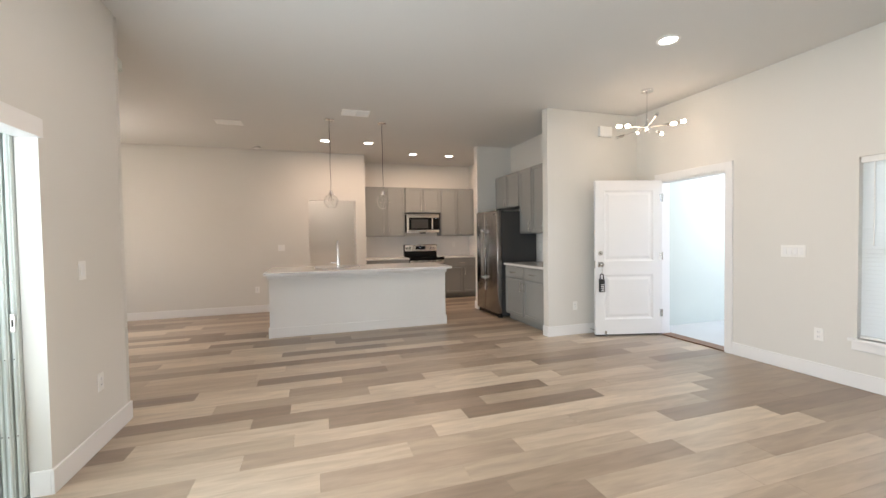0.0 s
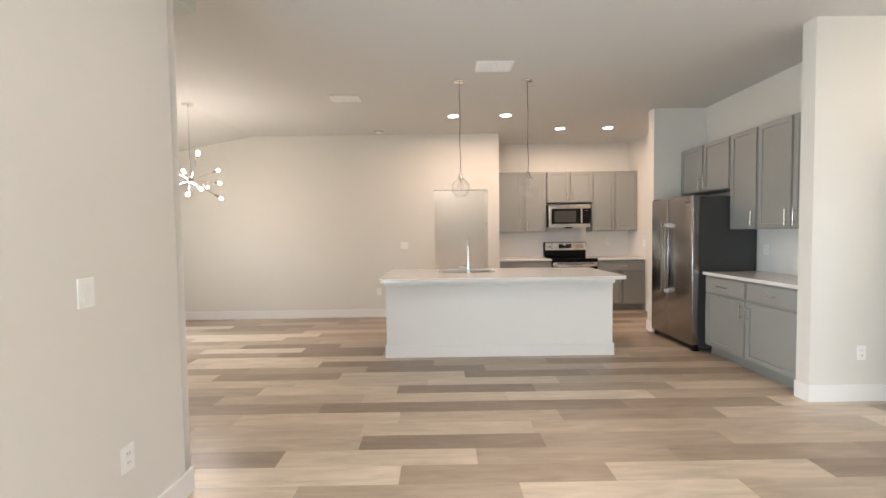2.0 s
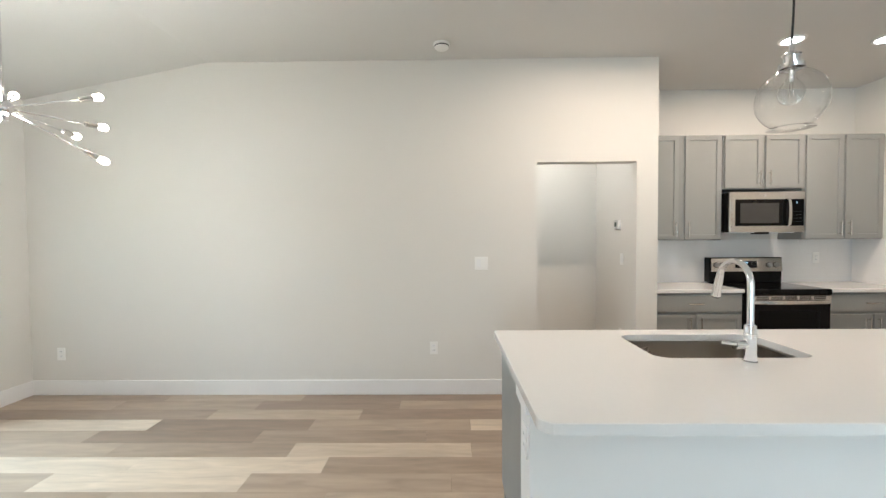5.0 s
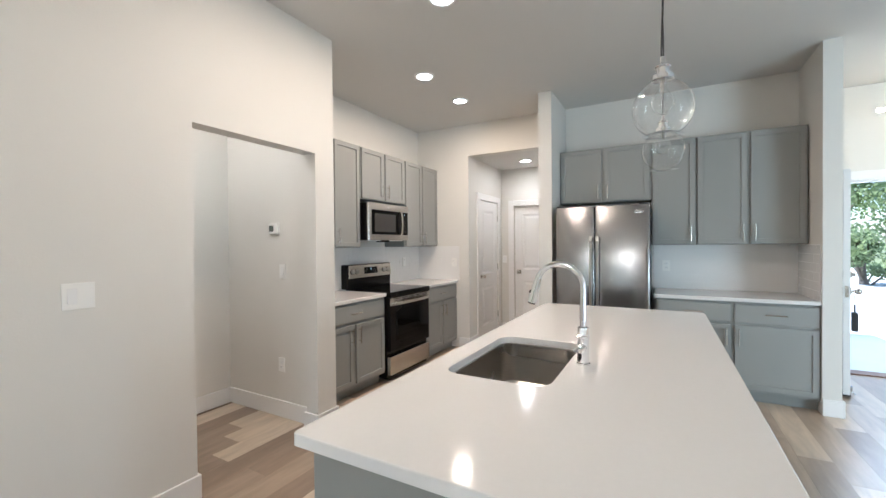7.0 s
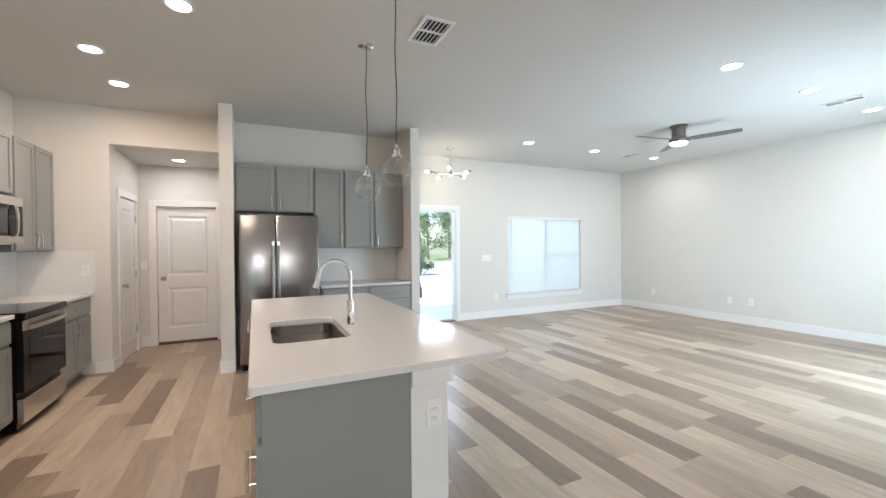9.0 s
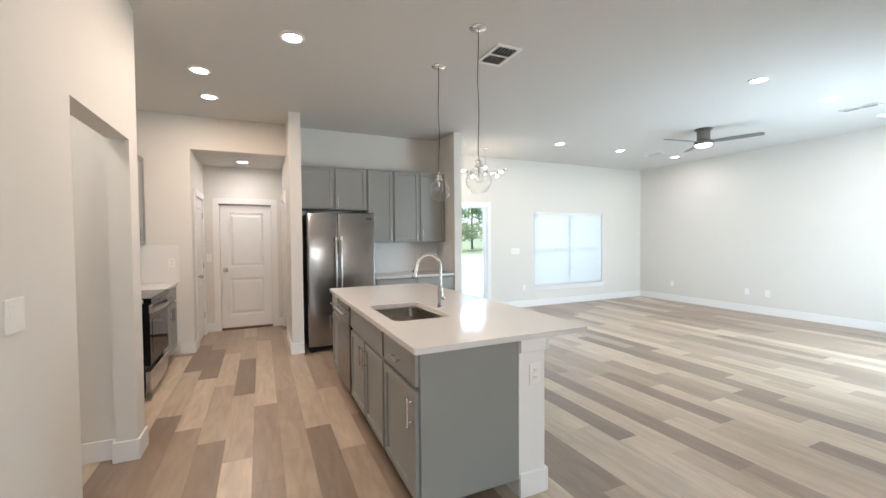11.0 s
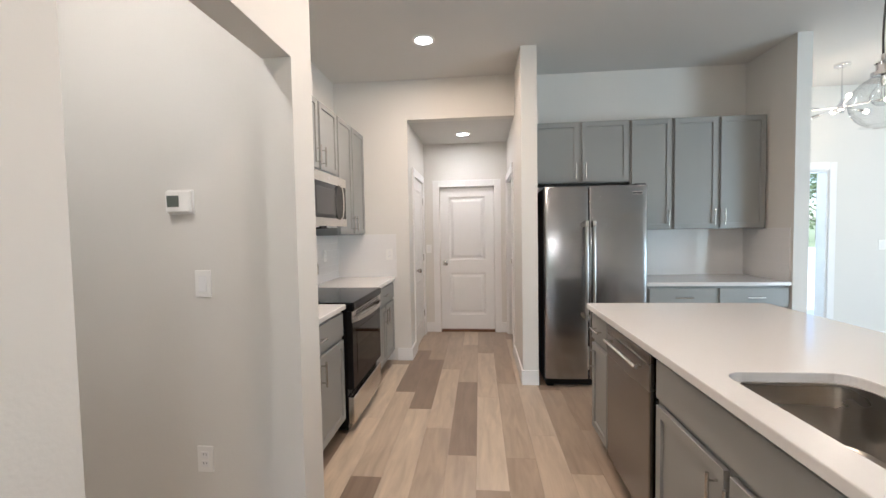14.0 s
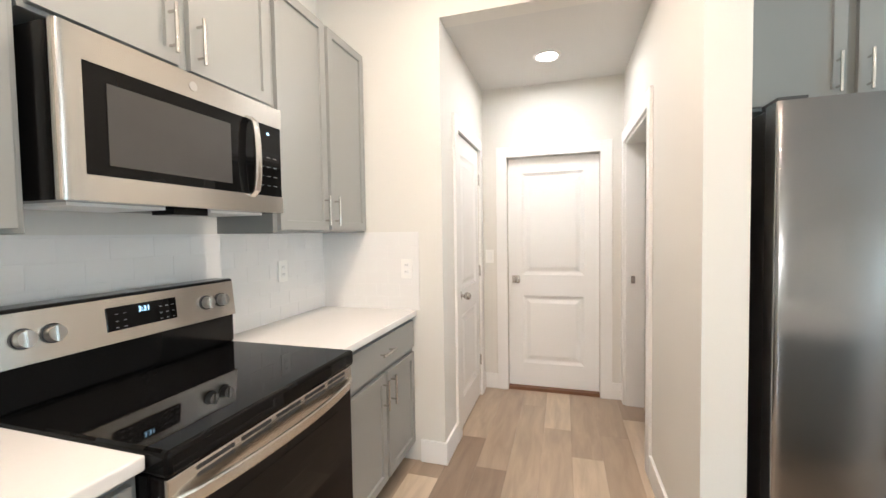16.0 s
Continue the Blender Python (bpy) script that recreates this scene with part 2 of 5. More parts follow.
def ball(bm, c, r, seg=12, squash=1.0):
    bmesh.ops.create_uvsphere(bm, u_segments=seg, v_segments=max(6, seg // 2), radius=r, matrix=Matrix.Translation(c) @ Matrix.Diagonal((1, 1, squash, 1)))
    return bm


def lathe(bm, profile, seg=24, centre=(0, 0)):
    rings = []
    for r, z in profile:
        rings.append([bm.verts.new((centre[0] + r * math.cos(2 * math.pi * i / seg), centre[1] + r * math.sin(2 * math.pi * i / seg), z)) for i in range(seg)])
    for a, b in zip(rings, rings[1:]):
        for i in range(seg):
            bm.faces.new((a[i], a[(i + 1) % seg], b[(i + 1) % seg], b[i]))
    return bm


def tube(bm, pts, r, seg=10):
    pts = [Vector(p) for p in pts]
    rings = []
    for i, p in enumerate(pts):
        d = (pts[min(i + 1, len(pts) - 1)] - pts[max(i - 1, 0)]).normalized()
        side = d.cross(Vector((0.3, 1, 0.2))).normalized()
        up = d.cross(side)
        rings.append([bm.verts.new(p + r * (math.cos(2 * math.pi * k / seg) * side + math.sin(2 * math.pi * k / seg) * up)) for k in range(seg)])
    for a, b in zip(rings, rings[1:]):
        for k in range(seg):
            bm.faces.new((a[k], a[(k + 1) % seg], b[(k + 1) % seg], b[k]))
    bm.faces.new(rings[0]), bm.faces.new(rings[-1][::-1])
    return bm


def mesh_of(bm, name, material, smooth=False):
    bmesh.ops.recalc_face_normals(bm, faces=bm.faces)
    me = bpy.data.meshes.new(name)
    bm.to_mesh(me)
    bm.free()
    me.materials.append(material)
    if smooth:
        me.polygons.foreach_set("use_smooth", [True] * len(me.polygons))
        me.set_sharp_from_angle(angle=radians(40))
    return me


def part(name, bm, material, parent, label="", at=None, smooth=False):
    ob = new(name, mesh_of(bm, name, material, smooth))
    ob.parent = parent
    if at is not None:
        ob.matrix_basis = at
    return tagged(ob, label)


def thing(name, m, label, category, group="", kind=""):
    ob = new(name)
    ob.empty_display_size = 0.1
    ob.matrix_world = m
    return tagged(ob, label, category, group, kind)


def solid(name, bm, material, label, category, kind="structure", smooth=False, group=""):
    return tagged(new(name, mesh_of(bm, name, material, smooth)), label, category, group, kind)


# ---- the shell ----
H = 3.02      # main ceiling
HALL = 2.6    # lowered hall ceiling
XE = 4.668     # inner face of the entrance wall
XW = -1.10    # inner face of the patio door wall
YD = 9.08     # dining wall
YR = 9.91     # range wall
XF = 3.86     # wall behind the refrigerator
XK = 3.812    # face of the hall header
YS = -0.03    # south wall
XD = -4.48    # dining window wall
DOOR_Y0, DOOR_Y1, DOOR_Z = 4.25, 5.15, 2.045
WIN_Y0, WIN_Y1, WIN_Z0, WIN_Z1 = 1.20, 3.105, 0.425, 1.968
DW_Y0, DW_Y1, DW_Z0, DW_Z1 = 7.34, 8.27, 0.43, 2.0
SL_Y0, SL_Y1, SL_Z = 0.55, 3.61, 1.98
OP_X0, OP_X1, OP_Z = 0.18, 1.07, 2.10
GD_Y0, GD_Y1, GD_Z = 8.15, 8.90, 2.01
LD_X0, LD_X1 = 4.16, 4.87
RD_X0, RD_X1 = 4.06, 4.96


def wall(name, bm, label):
    return solid(name, bm, PAINT, label, "wall")


wall("wall_south", boxes((XW - 0.2, XE + 0.14, YS - 0.14, YS, 0, H)), "plain warm white painted living room wall")
wall("wall_entrance", boxes((XE, XE + 0.14, YS, WIN_Y0, 0, H), (XE, XE + 0.14, WIN_Y0, WIN_Y1, 0, WIN_Z0), (XE, XE + 0.14, WIN_Y0, WIN_Y1, WIN_Z1, H),
     (XE, XE + 0.14, WIN_Y1, DOOR_Y0, 0, H), (XE, XE + 0.14, DOOR_Y0, DOOR_Y1, DOOR_Z, H), (XE, XE + 0.14, DOOR_Y1, 5.56, 0, H)), "warm white painted wall with front door and window")
wall("wall_stub", boxes((3.21, XE + 0.14, 5.56, 5.68, 0, H)), "warm white partition between entrance and kitchen")
wall("wall_refrigerator", boxes((XF, XF + 0.12, 5.68, 7.835, 0, H)), "warm white kitchen wall behind the refrigerator")
wall("wall_hall_south", boxes((3.165, RD_X0, 7.835, 7.975, 0, HALL), (RD_X1, 5.06, 7.835, 7.975, 0, HALL), (RD_X0, RD_X1, 7.835, 7.975, 2.05, HALL), (3.165, XK, 7.835, 7.975, HALL, H)), "warm white partition beside the refrigerator")
wall("wall_hall_end", boxes((5.06, 5.2, 7.835, GD_Y0, 0, HALL), (5.06, 5.2, GD_Y1, 9.25, 0, HALL), (5.06, 5.2, GD_Y0, GD_Y1, GD_Z, HALL)), "warm white wall at the end of the hall")
wall("wall_hall_north", boxes((XK + 0.12, LD_X0, 9.11, 9.25, 0, HALL), (LD_X1, 5.06, 9.11, 9.25, 0, HALL), (LD_X0, LD_X1, 9.11, 9.25, 2.05, HALL)), "warm white hall wall with a closet door")
wall("wall_return", boxes((XK, XK + 0.12, 9.11, YR, 0, H), (XK, XK + 0.12, 7.835, 9.11, HALL, H)), "warm white wall and header over the hall opening")
wall("wall_range", boxes((1.26, XK + 0.12, YR, YR + 0.14, 0, H)), "warm white kitchen wall behind the range")
wall("wall_dining", boxes((XD - 0.14, OP_X0, YD, YD + 0.12, 0, H), (OP_X0, OP_X1, YD, YD + 0.12, OP_Z, H), (OP_X1, 1.26, YD, YD + 0.12, 0, H), (1.14, 1.26, YD + 0.12, 10.25, 0, H)), "large blank warm white wall with a cased opening")
wall("wall_passage", boxes((-2.0, 1.26, 10.25, 10.37, 0, H), (-2.12, -2.0, YD + 0.12, 10.37, 0, H)), "warm white wall inside the bedroom passage")
wall("wall_dining_window", boxes((XD - 0.14, XD, 5.12, DW_Y0, 0, H), (XD - 0.14, XD, DW_Y1, YD, 0, H), (XD - 0.14, XD, DW_Y0, DW_Y1, 0, DW_Z0), (XD - 0.14, XD, DW_Y0, DW_Y1, DW_Z1, H)), "warm white dining wall with a window")
wall("wall_dining_south", boxes((XD - 0.14, -1.66, 5.0, 5.12, 0, H)), "warm white wall between dining area and patio")
bm = bmesh.new()
low = [bm.verts.new((x, y, 0)) for x, y in ((XW, 4.57), (-1.66, 5.12), (-1.66, 4.97), (-1.20, 4.52))]
top = [bm.verts.new((v.co.x, v.co.y, H)) for v in low]
bm.faces.new(low), bm.faces.new(top)
for i in range(4):
    bm.faces.new((low[i], low[(i + 1) % 4], top[(i + 1) % 4], top[i]))
wall("wall_corner", bm, "warm white diagonal wall at the dining corner")
wall("wall_patio_door", boxes((-1.20, XW, SL_Y1, 4.52, 0, H), (-1.20, XW, SL_Y0, SL_Y1, SL_Z, H), (-1.20, XW, YS - 0.14, SL_Y0, 0, H)), "warm white wall with a wide patio opening")

KNEE = -2.78
bm = boxes((KNEE, XE + 0.14, YS - 0.14, 10.4, H, H + 0.12))
solid("ceiling", bm, CEILING, "flat matt warm white ceiling", "ceiling")
bm = bmesh.new()
box(bm, XD - 0.14, KNEE, 4.4, 9.2, H, H + 0.12)
for v in bm.verts:
    if v.co.x < KNEE - 0.1:
        v.co.z -= 0.34
solid("ceiling_sloped", bm, CEILING, "sloping matt warm white dining ceiling", "ceiling")
solid("ceiling_hall", boxes((XK + 0.12, 5.2, 7.835, 9.25, HALL, HALL + 0.1)), CEILING, "lowered matt white hall ceiling", "ceiling")
# closed rooms behind the doorways
solid("wall_closed_rooms", boxes((3.98, 5.3, 6.4, 6.5, 0, H), (5.2, 5.3, 6.5, 7.835, 0, H), (3.98, 5.3, 6.5, 7.835, HALL + 0.12, HALL + 0.2), (3.95, 5.3, 9.9, 10.0, 0, H), (5.2, 5.3, 9.25, 10.0, 0, H), (5.6, 5.7, 7.6, 9.5, 0, H), (5.2, 5.7, 7.6, 9.5, HALL + 0.01, HALL + 0.1), (5.2, 5.6, 7.6, 7.7, 0, HALL), (5.2, 5.6, 9.4, 9.5, 0, HALL)), PAINT, "plain walls of the closed side rooms", "wall")

FLOOR = solid("floor", boxes((-1.20, XE + 0.1, YS, 4.36, -0.12, -0.004), (-1.68, XE + 0.1, 4.36, 5.06, -0.12, -0.004), (XD, XE + 0.1, 5.06, 10.25, -0.12, -0.004), (XE + 0.1, 5.7, 6.5, 9.5, -0.12, -0.004)), SUBFLOOR, "grey-brown wood-look plank floor", "floor")


# ---- skirting boards and casings ----
def skirt(name, rows):
    bm = bmesh.new()
    for x0, x1, y0, y1 in rows:
        box(bm, x0, x1, y0, y1, 0, 0.135, 0.003)
    return solid(name, bm, TRIM, "tall plain white skirting board", "baseboard")


B = 0.015
skirt("baseboard_entrance", [(XE - B, XE, YS, DOOR_Y0 - 0.078), (XE - B, XE, DOOR_Y1 + 0.078, 5.56)])
skirt("baseboard_south", [(XW, XE - B, YS, YS + B)])
skirt("baseboard_stub", [(3.21 - B, XE - B, 5.56 - B, 5.56), (3.21 - B, 3.21, 5.56, 5.68)])
skirt("baseboard_dining", [(XD + B, OP_X0 + B, YD - B, YD), (OP_X1 - B, 1.26 + B, YD - B, YD), (OP_X0, OP_X0 + B, YD, YD + 0.12), (OP_X1 - B, OP_X1, YD, YD + 0.12 + B), (1.26, 1.26 + B, YD, 9.27)])
skirt("baseboard_passage", [(1.14 - B, 1.14, YD + 0.12, 10.25), (-2.0, 1.14 - B, 10.25 - B, 10.25), (OP_X1, 1.14 - B, YD + 0.12, YD + 0.12 + B)])
skirt("baseboard_dining_window", [(XD, XD + B, 5.12, YD)])
skirt("baseboard_patio", [(XW, XW + B, SL_Y1 - B, 4.57), (-1.19, XW, SL_Y1 - B, SL_Y1), (XD + B, -1.66, 5.12, 5.12 + B), (XW, XW + B, YS + B, SL_Y0)])
skirt("baseboard_hall", [(3.165 - B, 3.165, 7.835, 7.975 + B), (3.165, RD_X0 - 0.09, 7.975, 7.975 + B), (XK - B, XK, 9.11 - B, 9.26), (XK, LD_X0 - 0.09, 9.11 - B, 9.11), (LD_X1 + 0.09, 5.06, 9.11 - B, 9.11), (5.06 - B, 5.06, GD_Y1 + 0.09, 9.11 - B), (5.06 - B, 5.06, 7.975, GD_Y0 - 0.09)])


def casing(name, rows, label):
    bm = bmesh.new()
    for r in rows:
        box(bm, *r, 0.003)
    return solid(name, bm, TRIM, label, "trim")


T = 0.018
casing("trim_front_door", [(XE - T, XE, DOOR_Y0 - 0.078, DOOR_Y0, 0, DOOR_Z + 0.09), (XE - T, XE, DOOR_Y1, DOOR_Y1 + 0.078, 0, DOOR_Z + 0.09), (XE - T, XE, DOOR_Y0, DOOR_Y1, DOOR_Z, DOOR_Z + 0.09),
       (XE, XE + 0.14, DOOR_Y0 - 0.001, DOOR_Y0 + 0.02, 0, DOOR_Z), (XE, XE + 0.14, DOOR_Y1 - 0.02, DOOR_Y1 + 0.001, 0, DOOR_Z), (XE, XE + 0.14, DOOR_Y0 + 0.02, DOOR_Y1 - 0.02, DOOR_Z - 0.02, DOOR_Z + 0.001)], "white painted front door casing")
casing("trim_hall_end", [(5.06 - T, 5.06, GD_Y0 - 0.09, GD_Y0, 0, GD_Z + 0.09), (5.06 - T, 5.06, GD_Y1, GD_Y1 + 0.09, 0, GD_Z + 0.09), (5.06 - T, 5.06, GD_Y0, GD_Y1, GD_Z, GD_Z + 0.09)], "white painted door casing")
casing("trim_hall_north", [(LD_X0 - 0.09, LD_X0, 9.11 - T, 9.11, 0, 2.14), (LD_X1, LD_X1 + 0.09, 9.11 - T, 9.11, 0, 2.14), (LD_X0, LD_X1, 9.11 - T, 9.11, 2.05, 2.14)], "white painted closet door casing")
casing("trim_hall_south", [(RD_X0 - 0.09, RD_X0, 7.975, 7.975 + T, 0, 2.14), (RD_X1, RD_X1 + 0.09, 7.975, 7.975 + T, 0, 2.14), (RD_X0, RD_X1, 7.975, 7.975 + T, 2.05, 2.14),
       (RD_X0 - 0.001, RD_X0 + 0.02, 7.84, 7.975, 0, 2.05), (RD_X1 - 0.02, RD_X1 + 0.001, 7.84, 7.975, 0, 2.05), (RD_X0 + 0.02, RD_X1 - 0.02, 7.84, 7.975, 2.03, 2.051)], "white painted doorway casing")
casing("trim_patio_head", [(XW, XW + 0.02, SL_Y0 - 0.05, SL_Y1 + 0.01, SL_Z - 0.08, SL_Z + 0.02), (-1.20, XW, SL_Y0, SL_Y1, SL_Z - 0.08, SL_Z - 0.002)], "white head box over the patio opening")

bm = bmesh.new()
box(bm, RD_X1 - 0.0225, RD_X1 - 0.0195, 7.91, 7.938, 0.965, 1.022, 0.001)
solid("strike_plate", bm, NICKEL, "satin nickel strike plate in the doorway jamb", "strike plate", kind="thing")


# ---- doors ----
def moulded(bm, x0, x1, z0, z1, side, y):
    """One face of a raised door panel: a moulding sloping in, a flat, a slope out and the field."""
    loops = []
    for inset, depth in ((0, 0), (0.004, 0.004), (0.022, 0.013), (0.034, 0.013), (0.062, 0.003), (0.066, 0.002)):
        loops.append([bm.verts.new((x, side * (y - depth), z)) for x, z in ((x0 + inset, z0 + inset), (x1 - inset, z0 + inset), (x1 - inset, z1 - inset), (x0 + inset, z1 - inset))])
    for a, b in zip(loops, loops[1:]):
        for i in range(4):
            bm.faces.new((a[i], a[(i + 1) % 4], b[(i + 1) % 4], b[i]))
    bm.faces.new(loops[-1])


def panel_door(name, m, w, h, label, knob_x, thick=0.04, square=False):
    """A two-panel door, local x along its width, front to -y."""
    d = thing(name, m, label, "door", kind="structure")
    stile, mid, low = 0.12, 0.95, 0.20
    top0, top1 = mid + 0.02, h - 0.13
    bot0, bot1 = low, mid - 0.16
    bm = bmesh.new()
    for r in ((0, stile, 0, h), (w - stile, w, 0, h), (stile, w - stile, 0, bot0), (stile, w - stile, bot1, top0), (stile, w - stile, top1, h)):
        box(bm, r[0], r[1], -thick / 2, thick / 2, r[2], r[3])
    part("door_frame", bm, DOOR_WHITE, d)
    for z0, z1 in ((bot0, bot1), (top0, top1)):
        bm = bmesh.new()
        for side in (-1, 1):
            moulded(bm, stile, w - stile, z0, z1, side, thick / 2)
        part("door_panel", bm, DOOR_WHITE, d)
    for s in (-1, 1):
        bm = bmesh.new()
        if square:
            y0, y1 = sorted((s * thick / 2, s * (thick / 2 + 0.009)))
            box(bm, knob_x - 0.033, knob_x + 0.033, y0, y1, 0.897, 0.963, 0.002)
        else:
            rod(bm, (knob_x, s * thick / 2, 0.93), (knob_x, s * (thick / 2 + 0.008), 0.93), 0.032, 20)
        rod(bm, (knob_x, s * thick / 2, 0.93), (knob_x, s * (thick / 2 + 0.04), 0.93), 0.011, 12)
        ball(bm, (knob_x, s * (thick / 2 + 0.052), 0.93), 0.027, 16)
        part("door_knob", bm, NICKEL, d, "satin nickel round door knob", smooth=True)
    return d


# garage door at the end of the hall, set back in its frame
gd = panel_door("door_1", pose(5.125, GD_Y1 - 0.003, 0.032, 0, 0, -90), GD_Y1 - GD_Y0 - 0.006, GD_Z - 0.036, "closed white two-panel door with nickel knob", 0.065, square=True)
solid("threshold_hall", boxes((5.062, 5.19, GD_Y0 + 0.002, GD_Y1 - 0.002, -0.004, 0.028)), THRESH, "brown wooden door threshold", "threshold")
cd = panel_door("door_2", pose(LD_X0 + 0.005, 9.135, 0.012, 0, 0, 0), LD_X1 - LD_X0 - 0.01, 2.03, "closed white two-panel closet door", 0.065)
for z in (0.25, 1.0, 1.75):
    bm = boxes((LD_X1 - LD_X0 - 0.012, LD_X1 - LD_X0 + 0.01, -0.032, -0.02, z, z + 0.09))
    rod(bm, (LD_X1 - LD_X0, -0.03, z), (LD_X1 - LD_X0, -0.03, z + 0.09), 0.007, 8)
    part("hinge", bm, NICKEL, cd, "satin nickel hinge")
# front door, swung wide open into the room
ang = math.degrees(math.atan2(5.366 - 5.135, 3.795 - XE))
fd = panel_door("door_3", pose(XE - 0.005, 5.135, 0.025, 0, 0, ang), 0.90, 2.03, "open white two-panel front door with keypad lockbox", 0.835, thick=0.045, square=True)
for z in (0.22, 0.98, 1.75):
    bm = bmesh.new()
    rod(bm, (-0.004, 0.026, z), (-0.004, 0.026, z + 0.1), 0.007, 8)
    box(bm, -0.002, 0.03, 0.0222, 0.0245, z, z + 0.1)
    part("hinge", bm, NICKEL, fd, "satin nickel hinge")
for s in (-1, 1):
    bm = bmesh.new()
    rod(bm, (0.835, s * 0.0225, 1.08), (0.835, s * 0.034, 1.08), 0.03, 20)
    box(bm, 0.83, 0.84, s * 0.045 - 0.012, s * 0.045 + 0.012, 1.065, 1.095)
    part("deadbolt", bm, NICKEL, fd, "satin nickel deadbolt", smooth=True)
part("door_sweep", boxes((0.0, 0.90, -0.026, 0.026, -0.012, 0.0)), RUBBER, fd, "black rubber door sweep")
part("latch_plate", boxes((0.8995, 0.902, -0.012, 0.012, 0.88, 0.98)), NICKEL, fd)
# doorway threshold
solid("threshold_front", boxes((XE - 0.005, XE + 0.16, DOOR_Y0 + 0.021, DOOR_Y1 - 0.021, -0.01, 0.014)), THRESH, "dark bronze front door threshold", "threshold")


# ---- windows ----
def sash_window(name, m, w, h, label):
    """A single-hung window; local x along the width, room side to -y, wall 0 to 0.14 deep."""
    d = thing(name, m, label, "window", kind="structure")
    f = 0.045
    bm = bmesh.new()
    for r in ((0, f, 0, h), (w - f, w, 0, h), (f, w - f, 0, f), (f, w - f, h - f, h)):
        box(bm, r[0], r[1], 0.07, 0.13, r[2], r[3])
    part("window_frame", bm, ALU, d)
    bm = bmesh.new()
    box(bm, f, w - f, 0.075, 0.12, h * 0.5 - 0.025, h * 0.5 + 0.025)
    part("meeting_rail", bm, ALU, d)
    for z0, z1, y in ((f, h * 0.5 - 0.025, 0.085), (h * 0.5 + 0.025, h - f, 0.105)):
        p = part("pane", boxes((f, w - f, y, y + 0.004, z0, z1)), PANE, d)
        p.visible_shadow = False
    bm = bmesh.new()
    box(bm, -0.05, w + 0.05, -0.035, 0.07, -0.025, 0.0, 0.004)
    box(bm, -0.03, w + 0.03, -0.014, 0, -0.10, -0.025, 0.003)
    part("window_sill", bm, TRIM, d, "white painted sill and apron")
    return d


w1 = sash_window("window_1", pose(XE, WIN_Y1, WIN_Z0, 0, 0, -90), WIN_Y1 - WIN_Y0, WIN_Z1 - WIN_Z0, "wide white-framed window behind closed blinds")
part("mullion", boxes(((WIN_Y1 - WIN_Y0) / 2 - 0.03, (WIN_Y1 - WIN_Y0) / 2 + 0.03, 0.07, 0.13, 0.045, WIN_Z1 - WIN_Z0 - 0.045)), ALU, w1)
w2 = sash_window("window_2", pose(XD, DW_Y0, DW_Z0, 0, 0, 90), DW_Y1 - DW_Y0, DW_Z1 - DW_Z0, "white single-hung dining window with a view of trees")
bm = boxes((0.045, DW_Y1 - DW_Y0 - 0.045, 0.02, 0.06, DW_Z1 - DW_Z0 - 0.06, DW_Z1 - DW_Z0 - 0.01))
blind2 = thing("raised_blind", pose(XD, DW_Y0, DW_Z0, 0, 0, 90), "white window blind raised to the top", "blind")
part("headrail", bm, PLASTIC, blind2)


def blind(m, w, h, tilt, n):
    d = thing("window_blind", m, "white horizontal slat blind lowered and nearly closed", "blind")
    part("headrail", boxes((0.01, w - 0.01, 0.005, 0.055, h - 0.05, h - 0.002)), PLASTIC, d)
    part("bottom_rail", boxes((0.015, w - 0.015, 0.012, 0.048, 0.006, 0.022)), PLASTIC, d)
    bm = bmesh.new()
    box(bm, 0.012, w - 0.012, -0.0225, 0.0225, -0.001, 0.001)
    me = mesh_of(bm, "slat", SLAT)
    step = (h - 0.08) / n
    for i in range(n):
        s = new("slat", me)
        s.parent = d
        s.matrix_basis = Matrix.Translation((0, 0.03, 0.035 + step * (i + 0.5))) @ Matrix.Rotation(radians(tilt), 4, "X")
    for x in (0.18, w / 2, w - 0.18):
        part("ladder_cord", boxes((x - 0.001, x + 0.001, 0.004, 0.006, 0.02, h - 0.05)), PLASTIC, d)
    bm = bmesh.new()
    rod(bm, (0.10, 0.0, h - 0.05), (0.10, 0.0, h - 0.75), 0.005, 8)
    part("tilt_wand", bm, PLASTIC, d)
    return d


SLAT = bpy.data.materials.new("blind_slat")
nt, bs = nodes_of(SLAT)
bs.inputs["Base Color"].default_value = (0.80, 0.83, 0.84, 1)
bs.inputs["Roughness"].default_value = 0.45
tr = nt.nodes.new("ShaderNodeBsdfTranslucent")
tr.inputs[0].default_value = (0.92, 0.93, 0.91, 1)
ms = nt.nodes.new("ShaderNodeMixShader")
ms.inputs[0].default_value = 0.32
nt.links.new(bs.outputs[0], ms.inputs[1])
nt.links.new(tr.outputs[0], ms.inputs[2])
nt.links.new(ms.outputs[0], nt.nodes["Material Output"].inputs[0])
blind(pose(XE, WIN_Y1, WIN_Z0, 0, 0, -90), WIN_Y1 - WIN_Y0, WIN_Z1 - WIN_Z0, 62, 42)


# ---- cabinets ----
def shaker(w, h, t=0.02, rail=0.058):
    """One framed panel: a slab whose field is set back behind the rails."""
    bm = bmesh.new()
    box(bm, 0, w, -t, 0, 0, h, 0.0012)
    bm.faces.ensure_lookup_table()
    field = max((f for f in bm.faces if f.normal.y < -0.9), key=lambda f: f.calc_area())
    bmesh.ops.inset_region(bm, faces=[field], thickness=rail, depth=0.0)
    bmesh.ops.inset_region(bm, faces=[field], thickness=0.002, depth=-0.011)
    return bm


